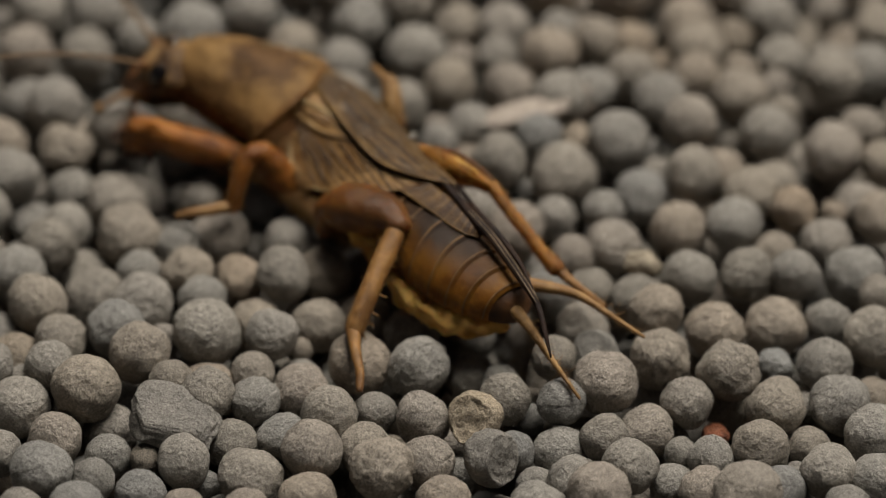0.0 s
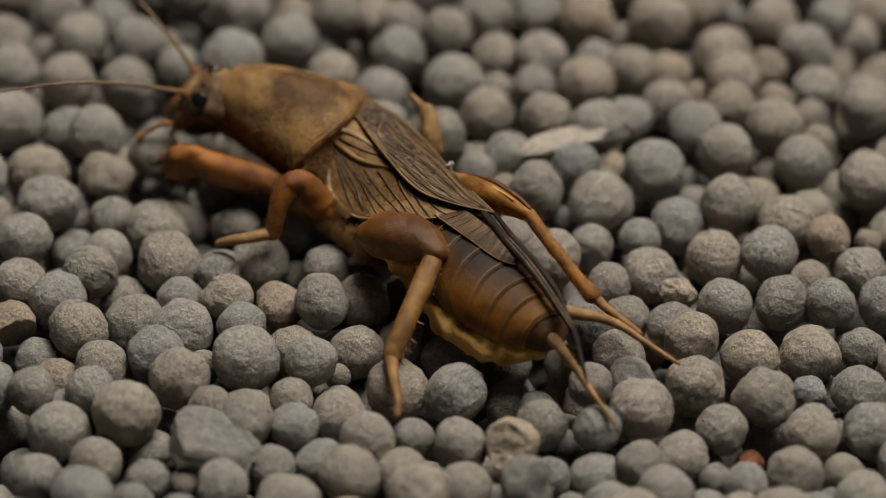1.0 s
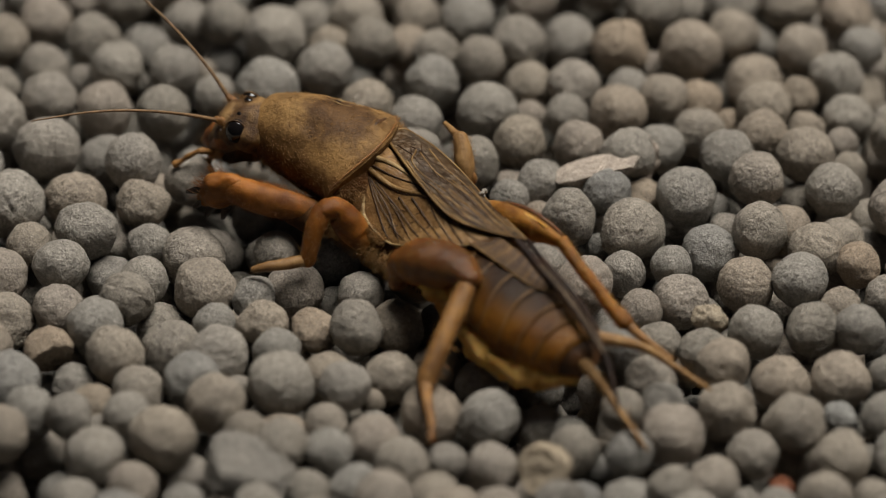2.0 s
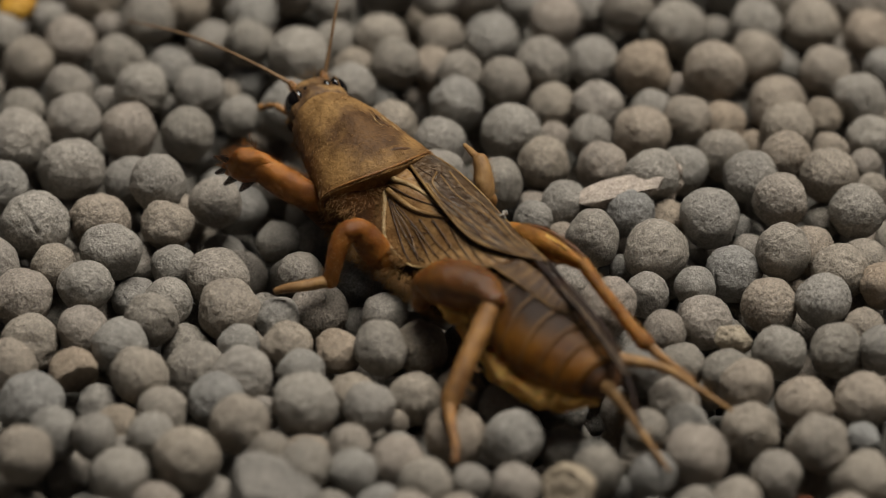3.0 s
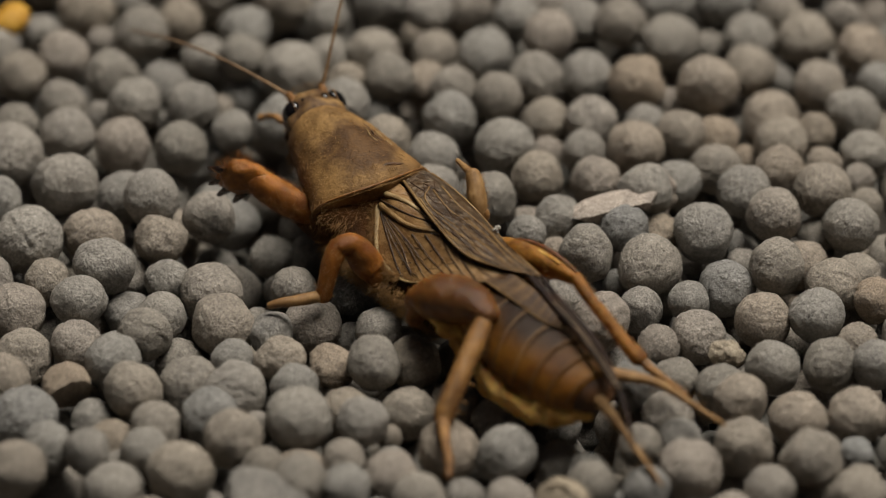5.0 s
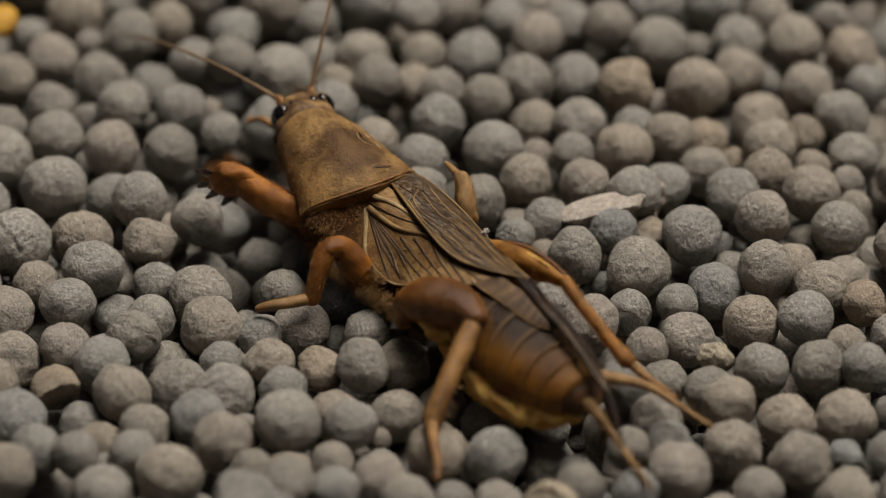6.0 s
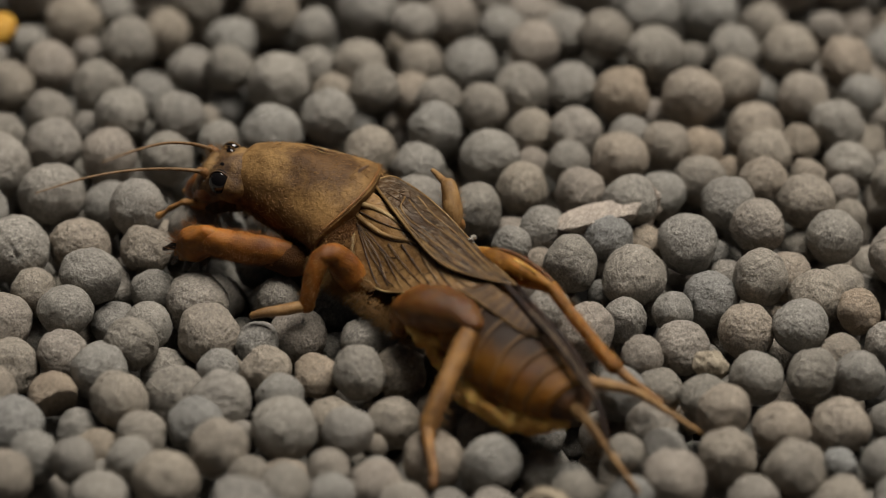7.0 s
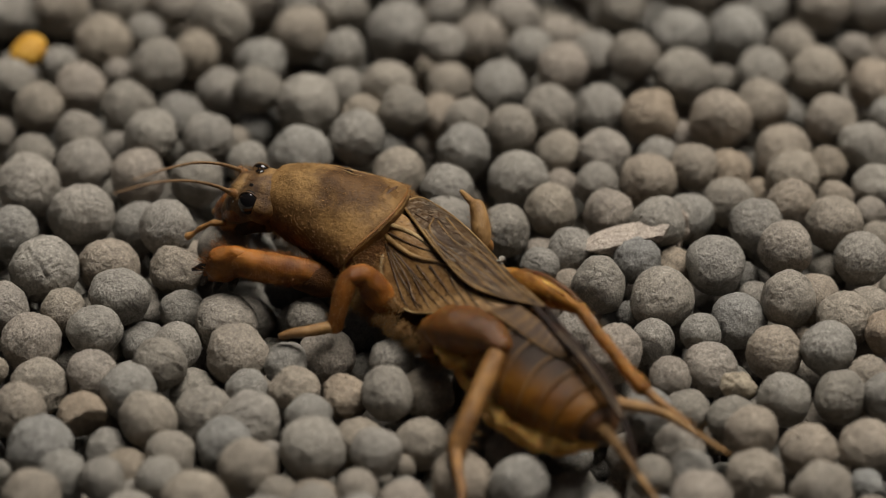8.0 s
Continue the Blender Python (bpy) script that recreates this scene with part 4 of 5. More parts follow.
def hindwings():
    """Folded fans under the forewings that end in thin dark tails."""
    bm = bmesh.new()
    net = [[(-3.2, 0.8, 6.8), (-5.6, 0.4, 6.8), (-7.6, 0.2, 6.8), (-9.0, 0.1, 6.7)],
           [(-3.0, 1.5, 6.6), (-5.7, 0.9, 6.8), (-7.9, 0.8, 6.8), (-9.1, 0.4, 6.6)],
           [(-2.3, 2.4, 6.3), (-5.5, 1.9, 6.5), (-8.0, 1.4, 6.5), (-9.1, 0.6, 6.4)]]
    g = patch(bm, net, 0.15, 6)
    fan = part("hindwing", bm, FOLD, cricket, "pleated tan hindwing fan ending in a dark tail")
    for k in range(18):
        j = 0.03 + 0.94 * k / 17
        vein(fan, g, [(s, j + 0.05 * s) for s in np.linspace(0.06, 1, 6)], 0.05, WINGRIB if k % 2 else VEIN, "pleat")
    vein(fan, g, [(1, s) for s in np.linspace(0, 1, 10)], 0.06, WINGRIB, "wing_edge", "pale thickened wing edge")
    for path, m, label in (([(-3.8, -0.1, 6.8, 0.15), (-7.4, 0.2, 6.9, 0.203), (-9.8, 0.2, 6.8, 0.203), (-11.9, 0.2, 6.3, 0.188), (-13.4, 0.2, 5.8, 0.165), (-15.2, 0.3, 5.3, 0.135), (-16.8, 0.8, 4.5, 0.105), (-18.1, 1.2, 3.6, 0.0375)], BLACKWING, "dark folded wing tail"),
                           ([(-4.4, -0.8, 6.5, 0.09), (-7.6, -0.4, 6.7, 0.128), (-10, -0.4, 6.6, 0.128), (-12.2, -0.4, 6.1, 0.105), (-14.4, -0, 5.5, 0.045)], BLACKWING, "dark folded wing tail"),
                           ([(-6.2, -0.7, 6, 0.075), (-9.4, -0.5, 6.1, 0.12), (-11.9, -0.4, 5.8, 0.112), (-13.7, -0.3, 5.3, 0.045)], FOLD, "tan folded wing tail")):
        vb = bmesh.new()
        tube(vb, [(x, y, z, r * 1.2) for x, y, z, r in path], 10, 5, 1.35)
        part("wing_tail", vb, m, fan, label)
    for off in (0.1, -0.14):
        vb = bmesh.new()
        tube(vb, [(x, y + off, z + 0.24, 0.035) for x, y, z, r in [(-3.8, -0.1, 6.8, 0.15), (-7.4, 0.2, 6.9, 0.203), (-9.8, 0.2, 6.8, 0.203), (-11.9, 0.2, 6.3, 0.188), (-13.4, 0.2, 5.8, 0.165), (-15.2, 0.3, 5.3, 0.135), (-16.8, 0.8, 4.5, 0.105), (-18.1, 1.2, 3.6, 0.0375)][1:-2]], 5, 4)
        part("wing_edge", vb, GREYVEIN, fan, "thin grey line along the tail")
    return fan


def spines(parent, spots, length, r=0.13):
    for p, d in spots:
        bm = bmesh.new()
        d = Vector(d).normalized()
        spike(bm, p, Vector(p) + d * length, r)
        part("spine", bm, LEG, parent)


def fur_on(parent, paths, count, length, seed, r=0.008):
    """Short fine hairs all round limbs given as path rows."""
    rng = random.Random(seed)
    bm = bmesh.new()
    spots = []
    for path in paths:
        line = smooth_rows(path, 14)
        n = max(1, count // len(line))
        for k in range(len(line) - 1):
            way = Vector((line[k + 1] - line[k])[:3].tolist()).normalized()
            for _ in range(n):
                d = Vector((rng.gauss(0, 1), rng.gauss(0, 1), rng.gauss(0, 1)))
                d = (d - way * d.dot(way)).normalized()
                at = line[k] + (line[k + 1] - line[k]) * rng.random()
                spots.append((Vector(at[:3].tolist()) + d * float(at[3]) * 0.93, d + way * 0.7))
    bristles(bm, spots, length, r)
    return part("fur", bm, HAIR, parent, "fine golden fur")


def leg(femur, tibia, tarsus, mats, flat=1.0, spine_spots=(), hair=60, seed=1, tip=True, length=0.3):
    fb = bmesh.new()
    tube(fb, femur, 24, 7, flat, 0.07)
    root = part("leg", fb, mats[0], cricket)
    for name, path, m in (("tibia", tibia, mats[1]), ("tarsus", tarsus, mats[2])):
        bm = bmesh.new()
        tube(bm, path, 14, 6, 1.0, 0.14)
        part(name, bm, m, root)
    fur_on(root, (tibia,), hair * 2, length, seed)
    fur_on(root, (tarsus,), hair // 3, length * 0.6, seed + 20)
    fur_on(root, (femur,), hair, length * 0.8, seed + 40)
    if tip:
        end = Vector(tarsus[-1][:3])
        way = (end - Vector(tarsus[-2][:3])).normalized()
        side = way.cross(Vector((0, 0, 1))).normalized()
        for s in (1, -1):
            bm = bmesh.new()
            spike(bm, end - way * 0.1, end + way * 0.32 + side * s * 0.3, 0.06)
            part("claw", bm, SKIN, root)
    spines(root, spine_spots, 1.15)
    return root


# the trunk
trunk = [abdomen(), thorax(), wing_left(), wing_right(), hindwings()]

hind_left = leg([(-0, 6.3, 3, 0.75), (0.1, 5.6, 3.8, 1.5), (-1.4, 4.6, 4.8, 1.9), (-3.5, 4, 5.6, 1.5), (-5, 4, 6, 0.85)],
                [(-4.8, 3.8, 6.0, 0.6), (-6.1, 5.6, 5.2, 0.70), (-7.7, 8.1, 3.8, 0.66), (-8.5, 9.5, 2.6, 0.66)],
                [(-8.4, 9.6, 2.6, 0.5), (-10, 10.4, 2.4, 0.36), (-11.6, 11.1, 2.1, 0.3), (-12.5, 11.7, 1.8, 0.24)], (FEMUR, LEG, LEG), 0.85,
                [((-7.8, 8.3, 3.2), (-0.9, -0.4, -0.2)), ((-8.0, 8.8, 2.8), (-0.8, -0.6, -0.5)), ((-8.2, 9.2, 2.4), (-0.9, -0.2, -0.6)), ((-8.2, 9.4, 2.3), (-0.6, -0.7, -0.8)), ((-7.4, 7.6, 3.9), (-0.9, -0.5, 0))], hair=180, seed=2)
hind_right = leg([(0.6, -1.4, 4.6, 1), (-1.1, -1.8, 5.2, 1.15), (-3.2, -2.3, 5.8, 0.9), (-5.2, -2.8, 6, 0.48)],
                 [(-5.2, -2.9, 6, 0.45), (-7.0, -2.95, 5.45, 0.39), (-8.5, -3.1, 4.9, 0.42), (-10.3, -3.4, 4, 0.46), (-11.5, -3.7, 3.4, 0.56)],
                 [(-11.5, -3.7, 3.4, 0.38), (-12.9, -4.1, 3, 0.28), (-15, -4.9, 2.4, 0.2)], (AMBER, AMBER, LEG), 0.8, hair=200, seed=3)
for rib, m, words in (([(0.8, -1.4, 4.9, 0.14), (-0.2, -1.8, 5.9, 0.2), (-2, -2.4, 6.5, 0.2), (-4, -2.8, 6.6, 0.17), (-5.3, -3, 6.4, 0.12)], FEMUR, "dark upper edge of the leg"), ([(-0.5, -1.6, 5.9, 0.08), (-2.2, -2, 6.5, 0.09), (-4.2, -2.4, 6.7, 0.07)], PLEURA, "yellow line under the upper edge")):
    bm = bmesh.new()
    tube(bm, rib, 10, 6)
    part("ridge", bm, m, hind_right, words)
mid_left = leg([(4.8, 6.1, 2.6, 0.8), (5.3, 6.3, 3.1, 1.05), (5.9, 6.8, 4.2, 1.05), (6.2, 7.3, 5, 0.85), (6.2, 8, 5.2, 0.7)],
               [(6.3, 7.8, 5.2, 0.70), (6.2, 8.5, 4.8, 0.70), (5.75, 9.35, 3.6, 0.60), (5.45, 9.95, 2.4, 0.56)],
               [(5.4, 9.9, 2.4, 0.46), (5.8, 11.4, 2.4, 0.38), (6.3, 12.4, 2.3, 0.34), (6.8, 13.2, 2, 0.24)], (ORANGE, ORANGE, TAWNY), 0.95, hair=170, seed=4, length=0.24)
mid_right = leg([(7.6, -1.3, 3.6, 0.9), (6.1, -1.7, 3.8, 0.95), (5.3, -2.3, 3.8, 0.8)],
                [(5, -2.1, 3.8, 0.5), (5.8, -2.5, 4.8, 0.66), (6.9, -2.9, 5.8, 0.5)],
                [(6.9, -2.9, 5.7, 0.3), (7.8, -3, 5.6, 0.25), (9.1, -3.1, 5.4, 0.16)], (LEG, TAWNY, TAWNY), 0.7, hair=160, seed=5, tip=False)


SCAR_FROM, SCAR_LONG = 1.55, 0.75


# ---------- fore part: its own space, x ahead along the pronotum, origin at the neck joint ----------
def bowed(a, e):
    """Cosine and sine on a rounded diamond (e < 2) or square (e > 2)."""
    c, s = math.cos(a), math.sin(a)
    return math.copysign(abs(c) ** (2 / e), c), math.copysign(abs(s) ** (2 / e), s)


def pronotum():
    roof = 1.9
    bm = bmesh.new()
    rows = [(7.9, 0.2, 0.15, 0.3, 0.4, 0.4), (7.8, 0.2, 0.15, 1.8, 1.8, 1.8), (7.2, 0.2, 0.15, 2.3, 2.35, 2.4), (5.5, 0.1, 0.1, 2.9, 2.9, 3.0), (3.5, 0.1, 0.08, 3.4, 3.08, 3.35), (1.5, 0.1, 0.08, 3.85, 3.02, 3.35),
            (0.3, 0.1, 0.05, 4.2, 2.68, 3.1), (-0.25, 0.1, 0.0, 4.35, 2.35, 2.9), (-0.32, 0.1, -0.1, 4.1, 2.0, 2.6), (-0.2, 0, -0.2, 0.3, 0.3, 0.3)]

    def swept(x, y, z):
        """The rear edge bows back over the wings and forward at the flanks."""
        k = max(0.0, 1 - max(x, -0.3) / 2.6)
        return x - k * (1.15 - 0.08 * y * y)

    loft(bm, rows, 64, 7, roof, 0.10)
    for v in bm.verts:
        v.co.x = swept(*v.co)
        # two shallow dents beside the middle line, and a low brow behind the head
        for cy in (1.5, -1.3):
            q = ((v.co.x - 3.6) / 1.9) ** 2 + ((v.co.y - cy) / 0.9) ** 2
            if v.co.z > 0 and q < 1:
                v.co.z -= 0.14 * (1 - q) ** 2
    rng = random.Random(12)
    fine = smooth_rows(rows, 12)
    spots = []
    for x, y, z, w, up, dn in fine[10:-22]:
        for _ in range(46):
            a = rng.uniform(-0.9, math.pi + 0.9)
            k, s = bowed(a, roof)
            p = (x, y + w * k, z + (up if s > 0 else dn) * s)
            spots.append(((swept(*p), p[1], p[2]), (-2.4, math.cos(a), math.sin(a))))
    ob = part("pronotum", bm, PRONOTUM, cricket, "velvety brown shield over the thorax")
    fur = bmesh.new()
    bristles(fur, spots, 0.24, 0.006)
    # a longer fringe hangs at the lower flanks
    fringe = []
    for x, y, z, w, up, dn in fine[20:-22]:
        for _ in range(16):
            a = rng.choice((rng.uniform(-1.1, -0.2), math.pi - rng.uniform(-1.1, -0.2)))
            k, s = bowed(a, roof)
            p = (x, y + w * k, z + dn * s)
            fringe.append(((swept(*p), p[1], p[2]), (-0.6, math.cos(a), math.sin(a))))
    bristles(fur, fringe, 0.6, 0.008)
    part("fur", fur, HAIR, ob, "fine golden fur")

    def on_back(x, a, lift):
        k = np.array([np.interp(x, fine[::-1, 0], fine[::-1, c]) for c in range(1, 6)])
        u, v = bowed(a, roof)
        p = (x, k[0] + (k[2] + lift) * u, k[1] + (k[3] + lift) * v)
        return (swept(*p), p[1], p[2])

    # an old scar: a dark streak with pale ribs beside it
    bm = bmesh.new()
    tube(bm, [(*on_back(0.45 + 0.1 * math.sin(5 * s), SCAR_FROM + SCAR_LONG * s, 0.02), 0.03 + 0.15 * math.sin(math.pi * s)) for s in np.linspace(0.02, 0.98, 9)], 10, 3, 1.0, 0.3)
    for v in bm.verts:
        v.co.z -= 0.13
    part("scar", bm, SCAR, ob, "dark worn streak near the rear edge")
    # pale and dark streaks along the worn side of the back
    for a0, x0, x1, r, m, words in ((2.30, 0.7, 4.6, 0.07, COSTA, "pale worn streak"), (2.14, 1.2, 4.3, 0.08, SCAR, "dark streak"), (2.02, 1.6, 3.6, 0.05, COSTA, "pale worn streak"), (2.42, 0.9, 3.2, 0.06, SCAR, "dark streak")):
        bm = bmesh.new()
        tube(bm, [(*on_back(x0 + (x1 - x0) * q, a0 + 0.03 * math.sin(9 * q), 0.0), r * (0.2 + 0.8 * math.sin(math.pi * q)) * (0.7 + 0.3 * math.sin(23 * q))) for q in np.linspace(0.02, 0.98, 14)], 6, 2, 1.0, 0.5)
        for v in bm.verts:
            v.co.z -= 0.03
        part("streak", bm, m, ob, words)
    for k in range(11):
        a = SCAR_FROM + SCAR_LONG * (0.02 + 0.055 * k)
        bm = bmesh.new()
        tube(bm, [(*on_back(x0, a + 0.05 * (x0 - 0.4), 0.03), 0.022) for x0 in (0.12, 0.4, 0.72)], 5, 3)
        part("scar_rib", bm, HAIR, ob, "pale rib of the scar")
    rim = bmesh.new()
    tube(rim, [(*on_back(-0.2, a, 0.0), 0.04 + 0.06 * max(0.0, math.sin(a))) for a in np.linspace(-0.25, math.pi + 0.25, 31)], 8, 2)
    part("rim", rim, RIM, ob, "thin amber rear rim")
    # the soft furry collar between the shield and the wings
    bm = bmesh.new()
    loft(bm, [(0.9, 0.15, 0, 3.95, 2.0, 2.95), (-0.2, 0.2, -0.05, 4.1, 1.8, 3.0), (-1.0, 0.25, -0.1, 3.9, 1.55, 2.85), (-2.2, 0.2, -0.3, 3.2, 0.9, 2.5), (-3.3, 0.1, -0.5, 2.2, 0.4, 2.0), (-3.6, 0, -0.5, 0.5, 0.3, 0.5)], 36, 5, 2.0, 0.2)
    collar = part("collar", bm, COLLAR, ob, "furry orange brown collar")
    fur = bmesh.new()
    hairs = []
    for _ in range(1500):
        q, a = rng.random(), rng.uniform(math.pi * 0.55, math.pi * 1.45) if rng.random() < 0.7 else rng.uniform(-0.6, 0.6)
        u, v = -math.cos(a), math.sin(a)
        hairs.append(((-0.1 - 2.2 * q, 0.2 + (4.1 - 0.9 * q) * u, (1.6 - 0.8 * q if v > 0 else 3.0 - 0.5 * q) * v), (-0.9, u, v)))
    bristles(fur, hairs, 0.5, 0.009)
    part("fur", fur, HAIR, collar, "golden fur")
    return ob


def head():
    """Space: origin at the neck inside the shield."""
    bm = bmesh.new()
    loft(bm, [(0.6, 0, 0.2, 1.9, 1.8, 2.0), (1.9, 0, 0.2, 2.1, 1.9, 2.3), (3.0, 0, 0.1, 2.0, 1.75, 2.4), (4.0, 0, -0.1, 1.75, 1.5, 2.3), (4.6, 0, -0.5, 1.4, 1.25, 2.1), (5.0, 0, -1.1, 1.0, 0.9, 1.6), (5.2, 0, -1.6, 0.3, 0.3, 0.5)], 32, 6, 2.2, 0.22)
    ob = part("head", bm, HEAD, cricket, "mottled brown head")
    rng = random.Random(9)
    fur = bmesh.new()
    bristles(fur, [((rng.uniform(1.2, 4.2), y, 1.9 - 0.28 * y * y), (0.5, rng.uniform(-0.6, 0.6), 1)) for y in [rng.uniform(-1.7, 1.7) for _ in range(420)]], 0.28, 0.008)
    bristles(fur, [((rng.uniform(2.0, 4.6), rng.choice((-1, 1)) * rng.uniform(1.2, 1.7), rng.uniform(-2.4, -1.2)), (0.4, rng.uniform(-0.6, 0.6), -1)) for _ in range(160)], 0.5, 0.009)
    part("fur", fur, HAIR, ob, "fine golden fur")
    for s in (1, -1):
        e = bmesh.new()
        bmesh.ops.create_uvsphere(e, u_segments=32, v_segments=20, radius=1.0, matrix=Matrix.Translation((2.85, s * 1.64, 1.0)) @ Matrix.Rotation(s * 0.5, 4, "X") @ Matrix.Diagonal((0.69, 0.56, 0.84, 1)))
        part("eye", e, EYE, ob, "glossy black eye")
        k = bmesh.new()
        tube(k, [(2.85 + 0.70 * math.cos(a), s * 1.52, 0.97 + 0.84 * math.sin(a), 0.06) for a in np.linspace(0, 2 * math.pi, 14)], 8, 2, 1.0, 0.4)
        part("eye_rim", k, HEAD, ob)
        o = bmesh.new()
        bmesh.ops.create_uvsphere(o, u_segments=14, v_segments=10, radius=0.24, matrix=Matrix.Translation((2.75, s * 0.72, 1.78)) @ Matrix.Diagonal((1.3, 1, 0.6, 1)))
        part("ocellus", o, EYE, ob, "small dark simple eye")
        k = bmesh.new()
        loft(k, [(3.0, s * 1.5, -0.5, 0.3, 0.3, 0.4), (3.6, s * 1.45, -0.3, 0.5, 0.6, 0.7), (4.3, s * 1.25, -0.5, 0.5, 0.6, 0.8), (4.9, s * 0.95, -1.1, 0.25, 0.3, 0.4)], 16, 4, 2.0, 0.08)
        part("cheek", k, CHEEK, ob, "orange brown cheek plate")
        k = bmesh.new()
        loft(k, [(1.6, s * 1.75, -0.6, 0.3, 0.4, 0.5), (2.4, s * 1.75, -0.7, 0.45, 0.7, 0.8), (3.2, s * 1.6, -1.2, 0.4, 0.6, 0.8), (3.9, s * 1.4, -1.8, 0.25, 0.3, 0.4)], 14, 4, 2.0, 0.15)
        part("cheek", k, FUZZ, ob, "furry rear cheek")
        c = bmesh.new()
        tube(c, [(3.85, s * 1.05, 0.95, 0.36), (4.15, s * 1.15, 1.15, 0.30), (4.35, s * 1.2, 1.28, 0.22)], 12, 3)
        part("antenna_socket", c, RIM, ob)
        # a small white spot below each feeler socket
        c = bmesh.new()
        tube(c, [(3.6, s * 1.3, 0.78, 0.10), (3.9, s * 1.42, 0.62, 0.13), (4.1, s * 1.4, 0.45, 0.08)], 8, 3, 1.0, 0.4)
        part("socket_skin", c, CHALK, ob, "pale spot below the feeler socket")
        mb = bmesh.new()
        tube(mb, [(3.9, s * 1.1, -1.5, 0.55), (4.8, s * 0.9, -2.1, 0.45), (5.3, s * 0.35, -2.7, 0.15)], 10, 4)
        part("mandible", mb, FEMUR, ob, "reddish brown jaw")
    lb = bmesh.new()
    tube(lb, [(4.5, 0, -0.9, 0.9), (5.1, 0, -1.8, 0.8), (5.3, 0, -2.6, 0.4)], 16, 4)
    part("upper_lip", lb, CHEEK, ob, "glossy reddish upper lip")
    return ob


def palp(path, mat=PALP):
    bm = bmesh.new()
    tube(bm, path, 10, 5)
    return part("palp", bm, mat, cricket, "jointed tawny mouth feeler")


def antenna(path):
    bm = bmesh.new()
    line = smooth_rows(path, 14)
    tube(bm, [(x, y, z, r * (1.0 + 0.16 * (i % 2))) for i, (x, y, z, r) in enumerate(line)], 8, 1)
    return part("antenna", bm, ANTENNA, cricket, "long thin ringed antenna")


def foreleg(side):
    """The digging leg along x: stout femur, spade tibia with dark fingers."""
    s = side
    bm = bmesh.new()
    tube(bm, [(-0.6, 0, -0.1, 0.85), (1.0, s * 0.15, 0, 1.02), (2.7, s * 0.3, 0.12, 1.1), (4.2, s * 0.25, 0.18, 1.04), (5.2, s * 0.1, 0.15, 0.9)], 24, 7, 0.9, 0.06)
    rng = random.Random(6)
    line = smooth_rows([(0.2, 0, 0, 0.94), (2.8, s * 0.3, 0.15, 1.1), (5.4, s * 0.1, 0.1, 0.92)], 18)
    spots = []
    for p in line:
        for _ in range(40):
            a = rng.uniform(0, 6.28)
            d = Vector((-0.1, math.cos(a), math.sin(a)))
            spots.append((Vector(p[:3].tolist()) + d * float(p[3]) * 0.9, d))
    root = part("foreleg", bm, ORANGE, cricket, "stout orange digging foreleg")
    fur = bmesh.new()
    bristles(fur, spots, 0.28, 0.006)
    part("fur", fur, HAIR_RUST, root, "fine rusty fur")
    bm = bmesh.new()
    tube(bm, [(-1.6, 0, -0.6, 1.0), (-0.6, 0, -0.5, 1.25), (0.6, 0, -0.5, 1.0)], 16, 5)
    part("coxa", bm, COLLAR, root)
    bm = bmesh.new()
    tube(bm, [(4.3, s * 0.1, 0.3, 0.85), (5.2, s * 0.1, 0.15, 1.15), (5.9, s * 0.1, -0.15, 1.2), (6.4, s * 0.1, -0.55, 1.05), (6.8, 0, -1.0, 0.6)], 24, 6, 0.72, 0.16)
    for v in bm.verts:
        # the lower front edge widens into the spade
        k = max(0.0, min(1.0, (v.co.x - 4.4) / 1.4)) * max(0.0, min(1.0, (0.2 - v.co.z) / 1.2))
        v.co.z -= 0.5 * k
    rng = random.Random(7)
    plate = part("tibia", bm, ORANGE, root, "broad orange spade")
    fur = bmesh.new()
    bristles(fur, [((rng.uniform(5.0, 6.8), rng.uniform(-0.7, 0.7), rng.uniform(-0.5, 1.1)), (0.8, rng.gauss(0, 0.6), rng.gauss(0.3, 0.6))) for _ in range(320)], 0.6, 0.012)
    bristles(fur, [((rng.uniform(5.8, 6.9), s * 0.1 + rng.uniform(-0.5, 0.5), rng.uniform(-0.7, 0.5)), (1, rng.gauss(0, 0.4), rng.gauss(0.1, 0.3))) for _ in range(40)], 1.1, 0.04)
    part("fur", fur, HAIR_RUST, plate, "rusty bristles")
    for bx, bz, dx, dz, long in ((6.65, -0.35, 0.80, -0.55, 1.8), (6.5, -0.85, 0.50, -0.90, 1.9), (6.0, -1.2, 0.30, -1.0, 1.9), (5.2, -1.3, 0.15, -1.0, 1.6)):
        bm = bmesh.new()
        tube(bm, [(bx - 0.3 * dx, s * 0.1, bz - 0.3 * dz, 0.42), (bx + 0.4 * dx * long, s * 0.1 + s * 0.05, bz + 0.35 * dz * long, 0.34), (bx + dx * long, s * 0.02, bz + dz * long, 0.14)], 12, 5, 0.7)
        part("finger", bm, CLAW, root, "dark horny digging finger")
    return root


shield, skull = pronotum(), head()
palp_a = palp([(4.2, 0.9, -1.9, 0.2), (4.9, 1.5, -1.5, 0.2), (5.3, 1.8, -1.3, 0.24), (5.6, 1.9, -1.4, 0.17), (6.2, 2.1, -1.8, 0.2), (6.5, 2.2, -2.1, 0.15), (7.0, 2.3, -2.5, 0.27)])
palp_b = palp([(4.4, 0.5, -2.3, 0.2), (4.9, 0.8, -2.6, 0.18), (5.2, 1.0, -2.9, 0.28)])
palp_c = palp([(4.2, -0.9, -2.0, 0.2), (5.0, -1.2, -2.0, 0.22), (5.7, -1.3, -2.6, 0.18), (6.2, -1.2, -3.1, 0.27)])
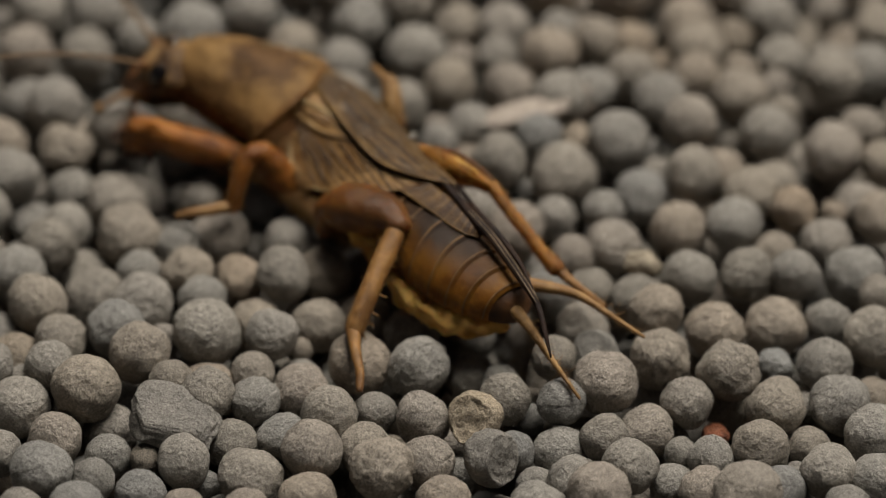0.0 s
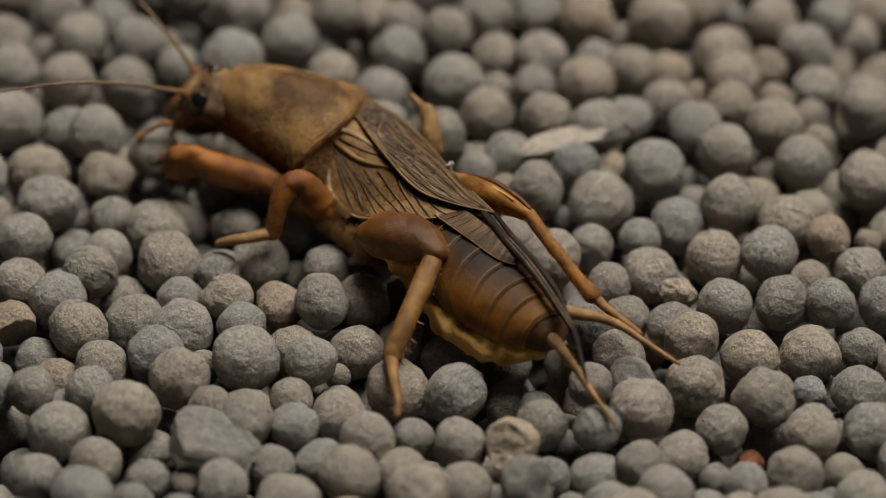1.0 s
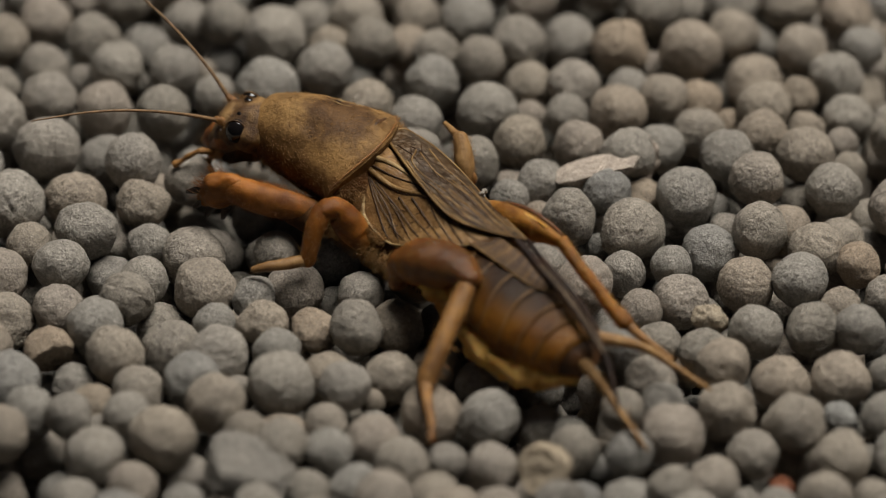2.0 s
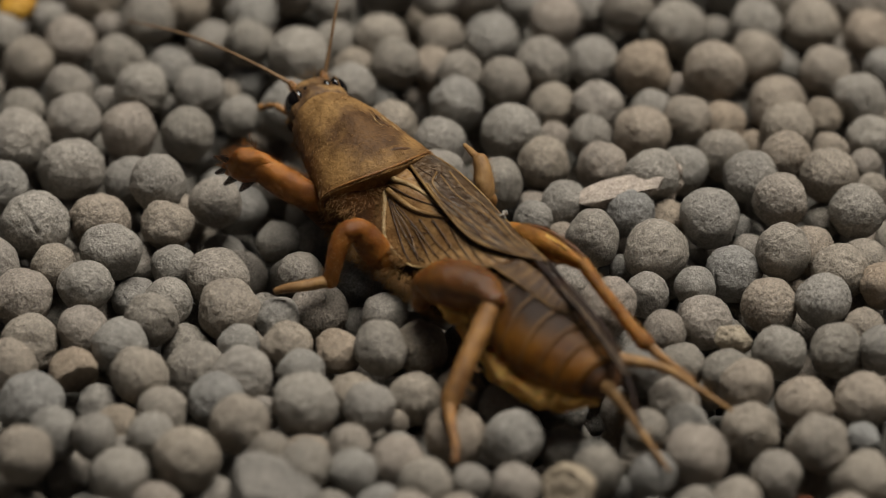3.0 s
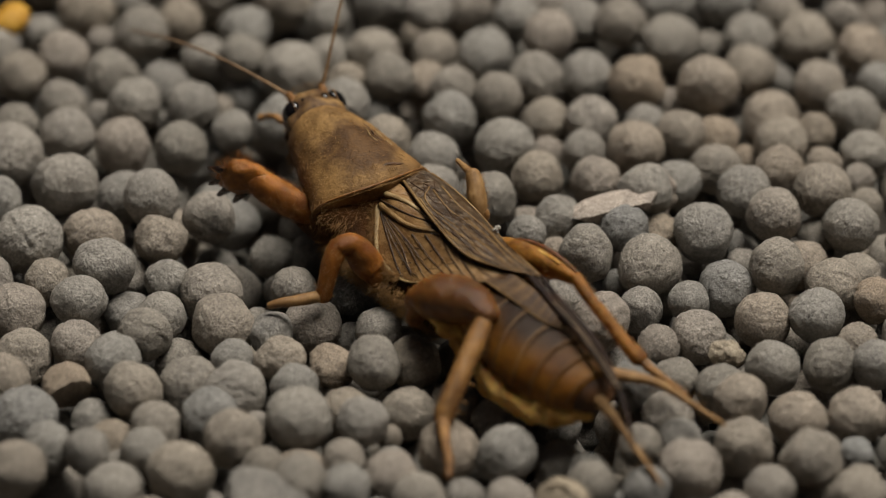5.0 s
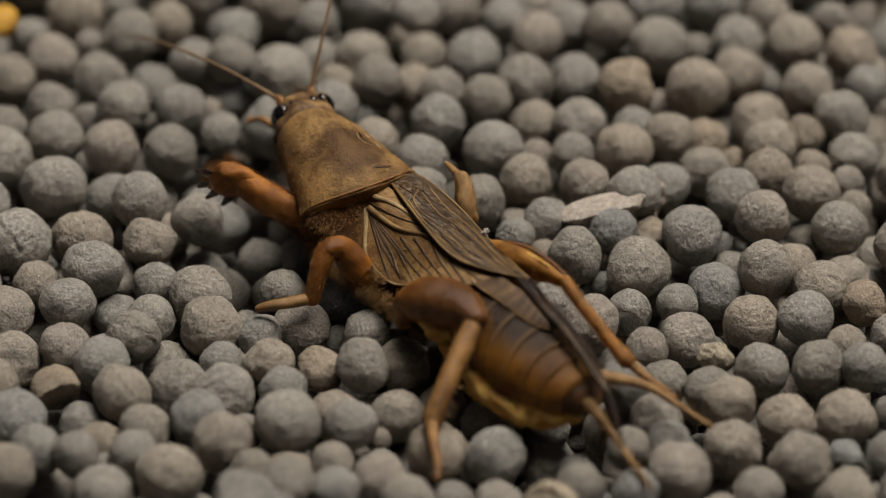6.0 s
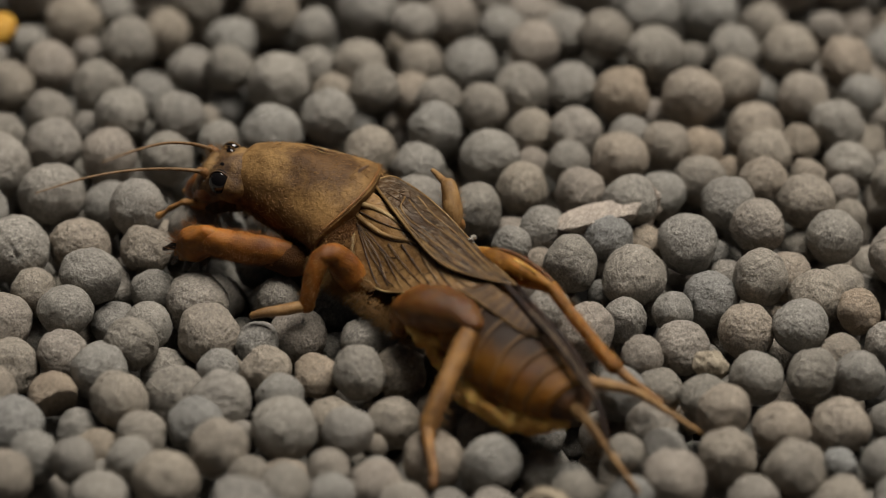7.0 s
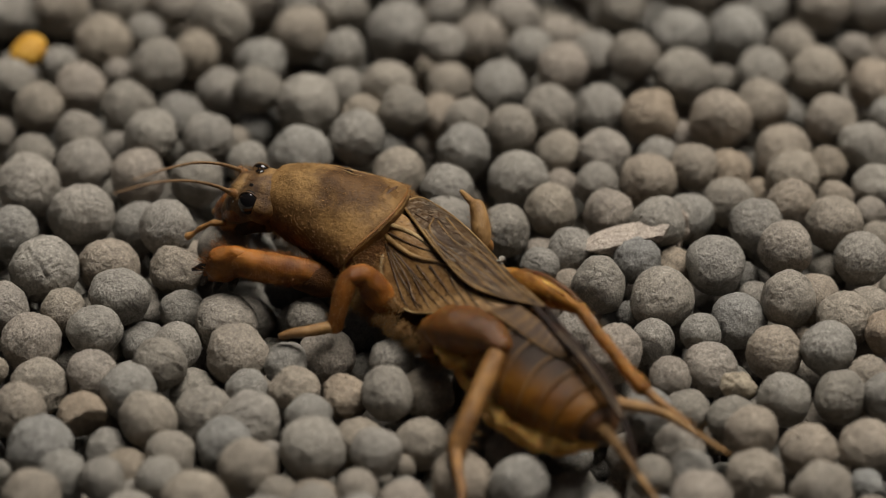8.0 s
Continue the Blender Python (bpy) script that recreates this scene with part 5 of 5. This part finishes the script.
antenna_l = antenna([(-0.3, 0, -0.1, 0.16), (2.5, 0.1, 0.55, 0.105), (6, 0.1, 0.9, 0.09), (9.5, 0, 0.7, 0.075), (13.4, 0, 0, 0.04)])
antenna_r = antenna([(-0.3, 0, -0.1, 0.16), (2.5, -0.1, 0.5, 0.105), (6, -0.1, 0.8, 0.09), (9.5, 0, 0.6, 0.075), (13.4, 0, 0, 0.04)])
fore_l, fore_r = foreleg(1), foreleg(-1)


def aimed(base, tip):
    """A limb's pose: its x axis from base to tip, its z axis upwards."""
    x = (Vector(tip) - Vector(base)).normalized()
    y = Vector((0, 0, 1)).cross(x).normalized()
    z = x.cross(y)
    m = Matrix((x, y, z)).transposed().to_4x4()
    m.translation = base
    return m


def motions():
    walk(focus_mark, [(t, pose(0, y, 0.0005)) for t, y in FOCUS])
    # the trunk creeps sideways as the head swings: still, then a nudge, then a longer one
    still = pose(0, 0, 0)
    nudge = pose(0.05, 0.28, 0, 0, 0, 0.4)
    moved = pose(0.45, 0.72, 0, 0, 0, 0.9)
    body = [(0, still), (2.2, still), (2.5, still), (3.2, nudge), (6.1, nudge), (6.2, nudge), (6.45, moved), (8, moved)]
    for ob in trunk + [hind_right, mid_right]:
        walk(ob, body)
    step_a, step_b = pose(0.05, 0.1, 0), pose(0.15, 0.25, 0)
    walk(mid_left, [(0, still), (2.5, still), (3.2, step_a), (6.1, step_a), (6.45, step_b), (8, step_b)])
    # the fore part looks left, swings away, and swings back
    a, b, c = pose(9.92, 2.65, 4.2, 0, 0, 28), pose(10.25, 3.25, 4.2, 0, 0, -3), pose(10.5, 3.81, 4.2, 0, 0, 30)
    ha, hb, hc = pose(6.0, 0.5, 0, 0, 0, 12), pose(6.0, 0, 0.2, 0, 0, -6), pose(6.0, 0.5, 0, 0, 0, 12)
    turn = [(0, 0, 0), (2.2, 0, 0), (2.45, 0, 0), (3.1, 1, 0), (3.3, 1, 0), (6.1, 1, 0), (6.2, 0.82, 1), (6.3, 0.4, 1), (6.42, 0, 1), (6.6, 0, 1), (8, 0, 1)]

    def between(first, mid, last):
        return [(t, (last if late else first).lerp(mid, s)) for t, s, late in turn]

    fore, neck = between(a, b, c), between(ha, hb, hc)
    walk(shield, fore)
    for ob in (skull, palp_a, palp_b, palp_c):
        walk(ob, [(t, f @ n) for (t, f), (_, n) in zip(fore, neck)])
    la, lb, lc = aimed((9.38, 7.65, 2.75), (14.5, 12.6, 3.7)), aimed((11.95, 6.38, 2.6), (16.9, 10.4, 5.5)), aimed((10.6, 8.95, 2.7), (15.8, 14.9, 3.1))
    walk(fore_l, between(la, lb, lc))
    walk(fore_r, between(a @ pose(3.6, -1.8, -3.0, 0, 0, 4), b @ pose(3.6, -1.8, -3.0, 0, 0, 4), c @ pose(3.6, -1.8, -3.0, 0, 0, 4)))

    def head_at(t):
        part_way = float(np.interp(t, [r[0] for r in turn], [r[1] for r in turn]))
        late = t > 6.16
        return (c if late else a).lerp(b, part_way) @ (hc if late else ha).lerp(hb, part_way)

    # each feeler: times and the places that its tip points to
    for feeler, side, tips in ((antenna_l, 1, [(0, (20.1, 22.6, 9.5)), (2.4, (20.1, 22.6, 9.5)), (3.1, (32.4, 8.8, 5.4)), (6.1, (32.4, 8.8, 5.4)), (6.2, (21.6, 16.0, 7.6)), (6.3, (12.5, 21.1, 6.6)),
                                               (6.42, (8.9, 21.6, 11.9)), (6.5, (9.4, 21.6, 11.9)), (6.7, (17.3, 24.3, 10.0)), (7, (17.3, 24.3, 10.0)), (8, (14.0, 22.1, 13.3))]),
                               (antenna_r, -1, [(0, (25.7, 9.9, 9.0)), (2.4, (25.7, 9.9, 9.0)), (3.1, (23.3, -2.3, 9.0)), (6.1, (23.3, -2.3, 9.0)), (6.15, (24.0, 6.0, 11.6)), (6.2, (19.2, 11.7, 10.6)), (6.3, (13.6, 16.8, 13.7)),
                                                (6.42, (11.7, 20.4, 13.5)), (6.5, (11.7, 20.4, 13.5)), (6.7, (14.3, 21.4, 13.4)), (8, (14.4, 21.2, 13.6))])):
        walk(feeler, [(t, aimed(head_at(t) @ Vector((4.25, side * 1.16, 1.2)), tip)) for t, tip in tips])


motions()
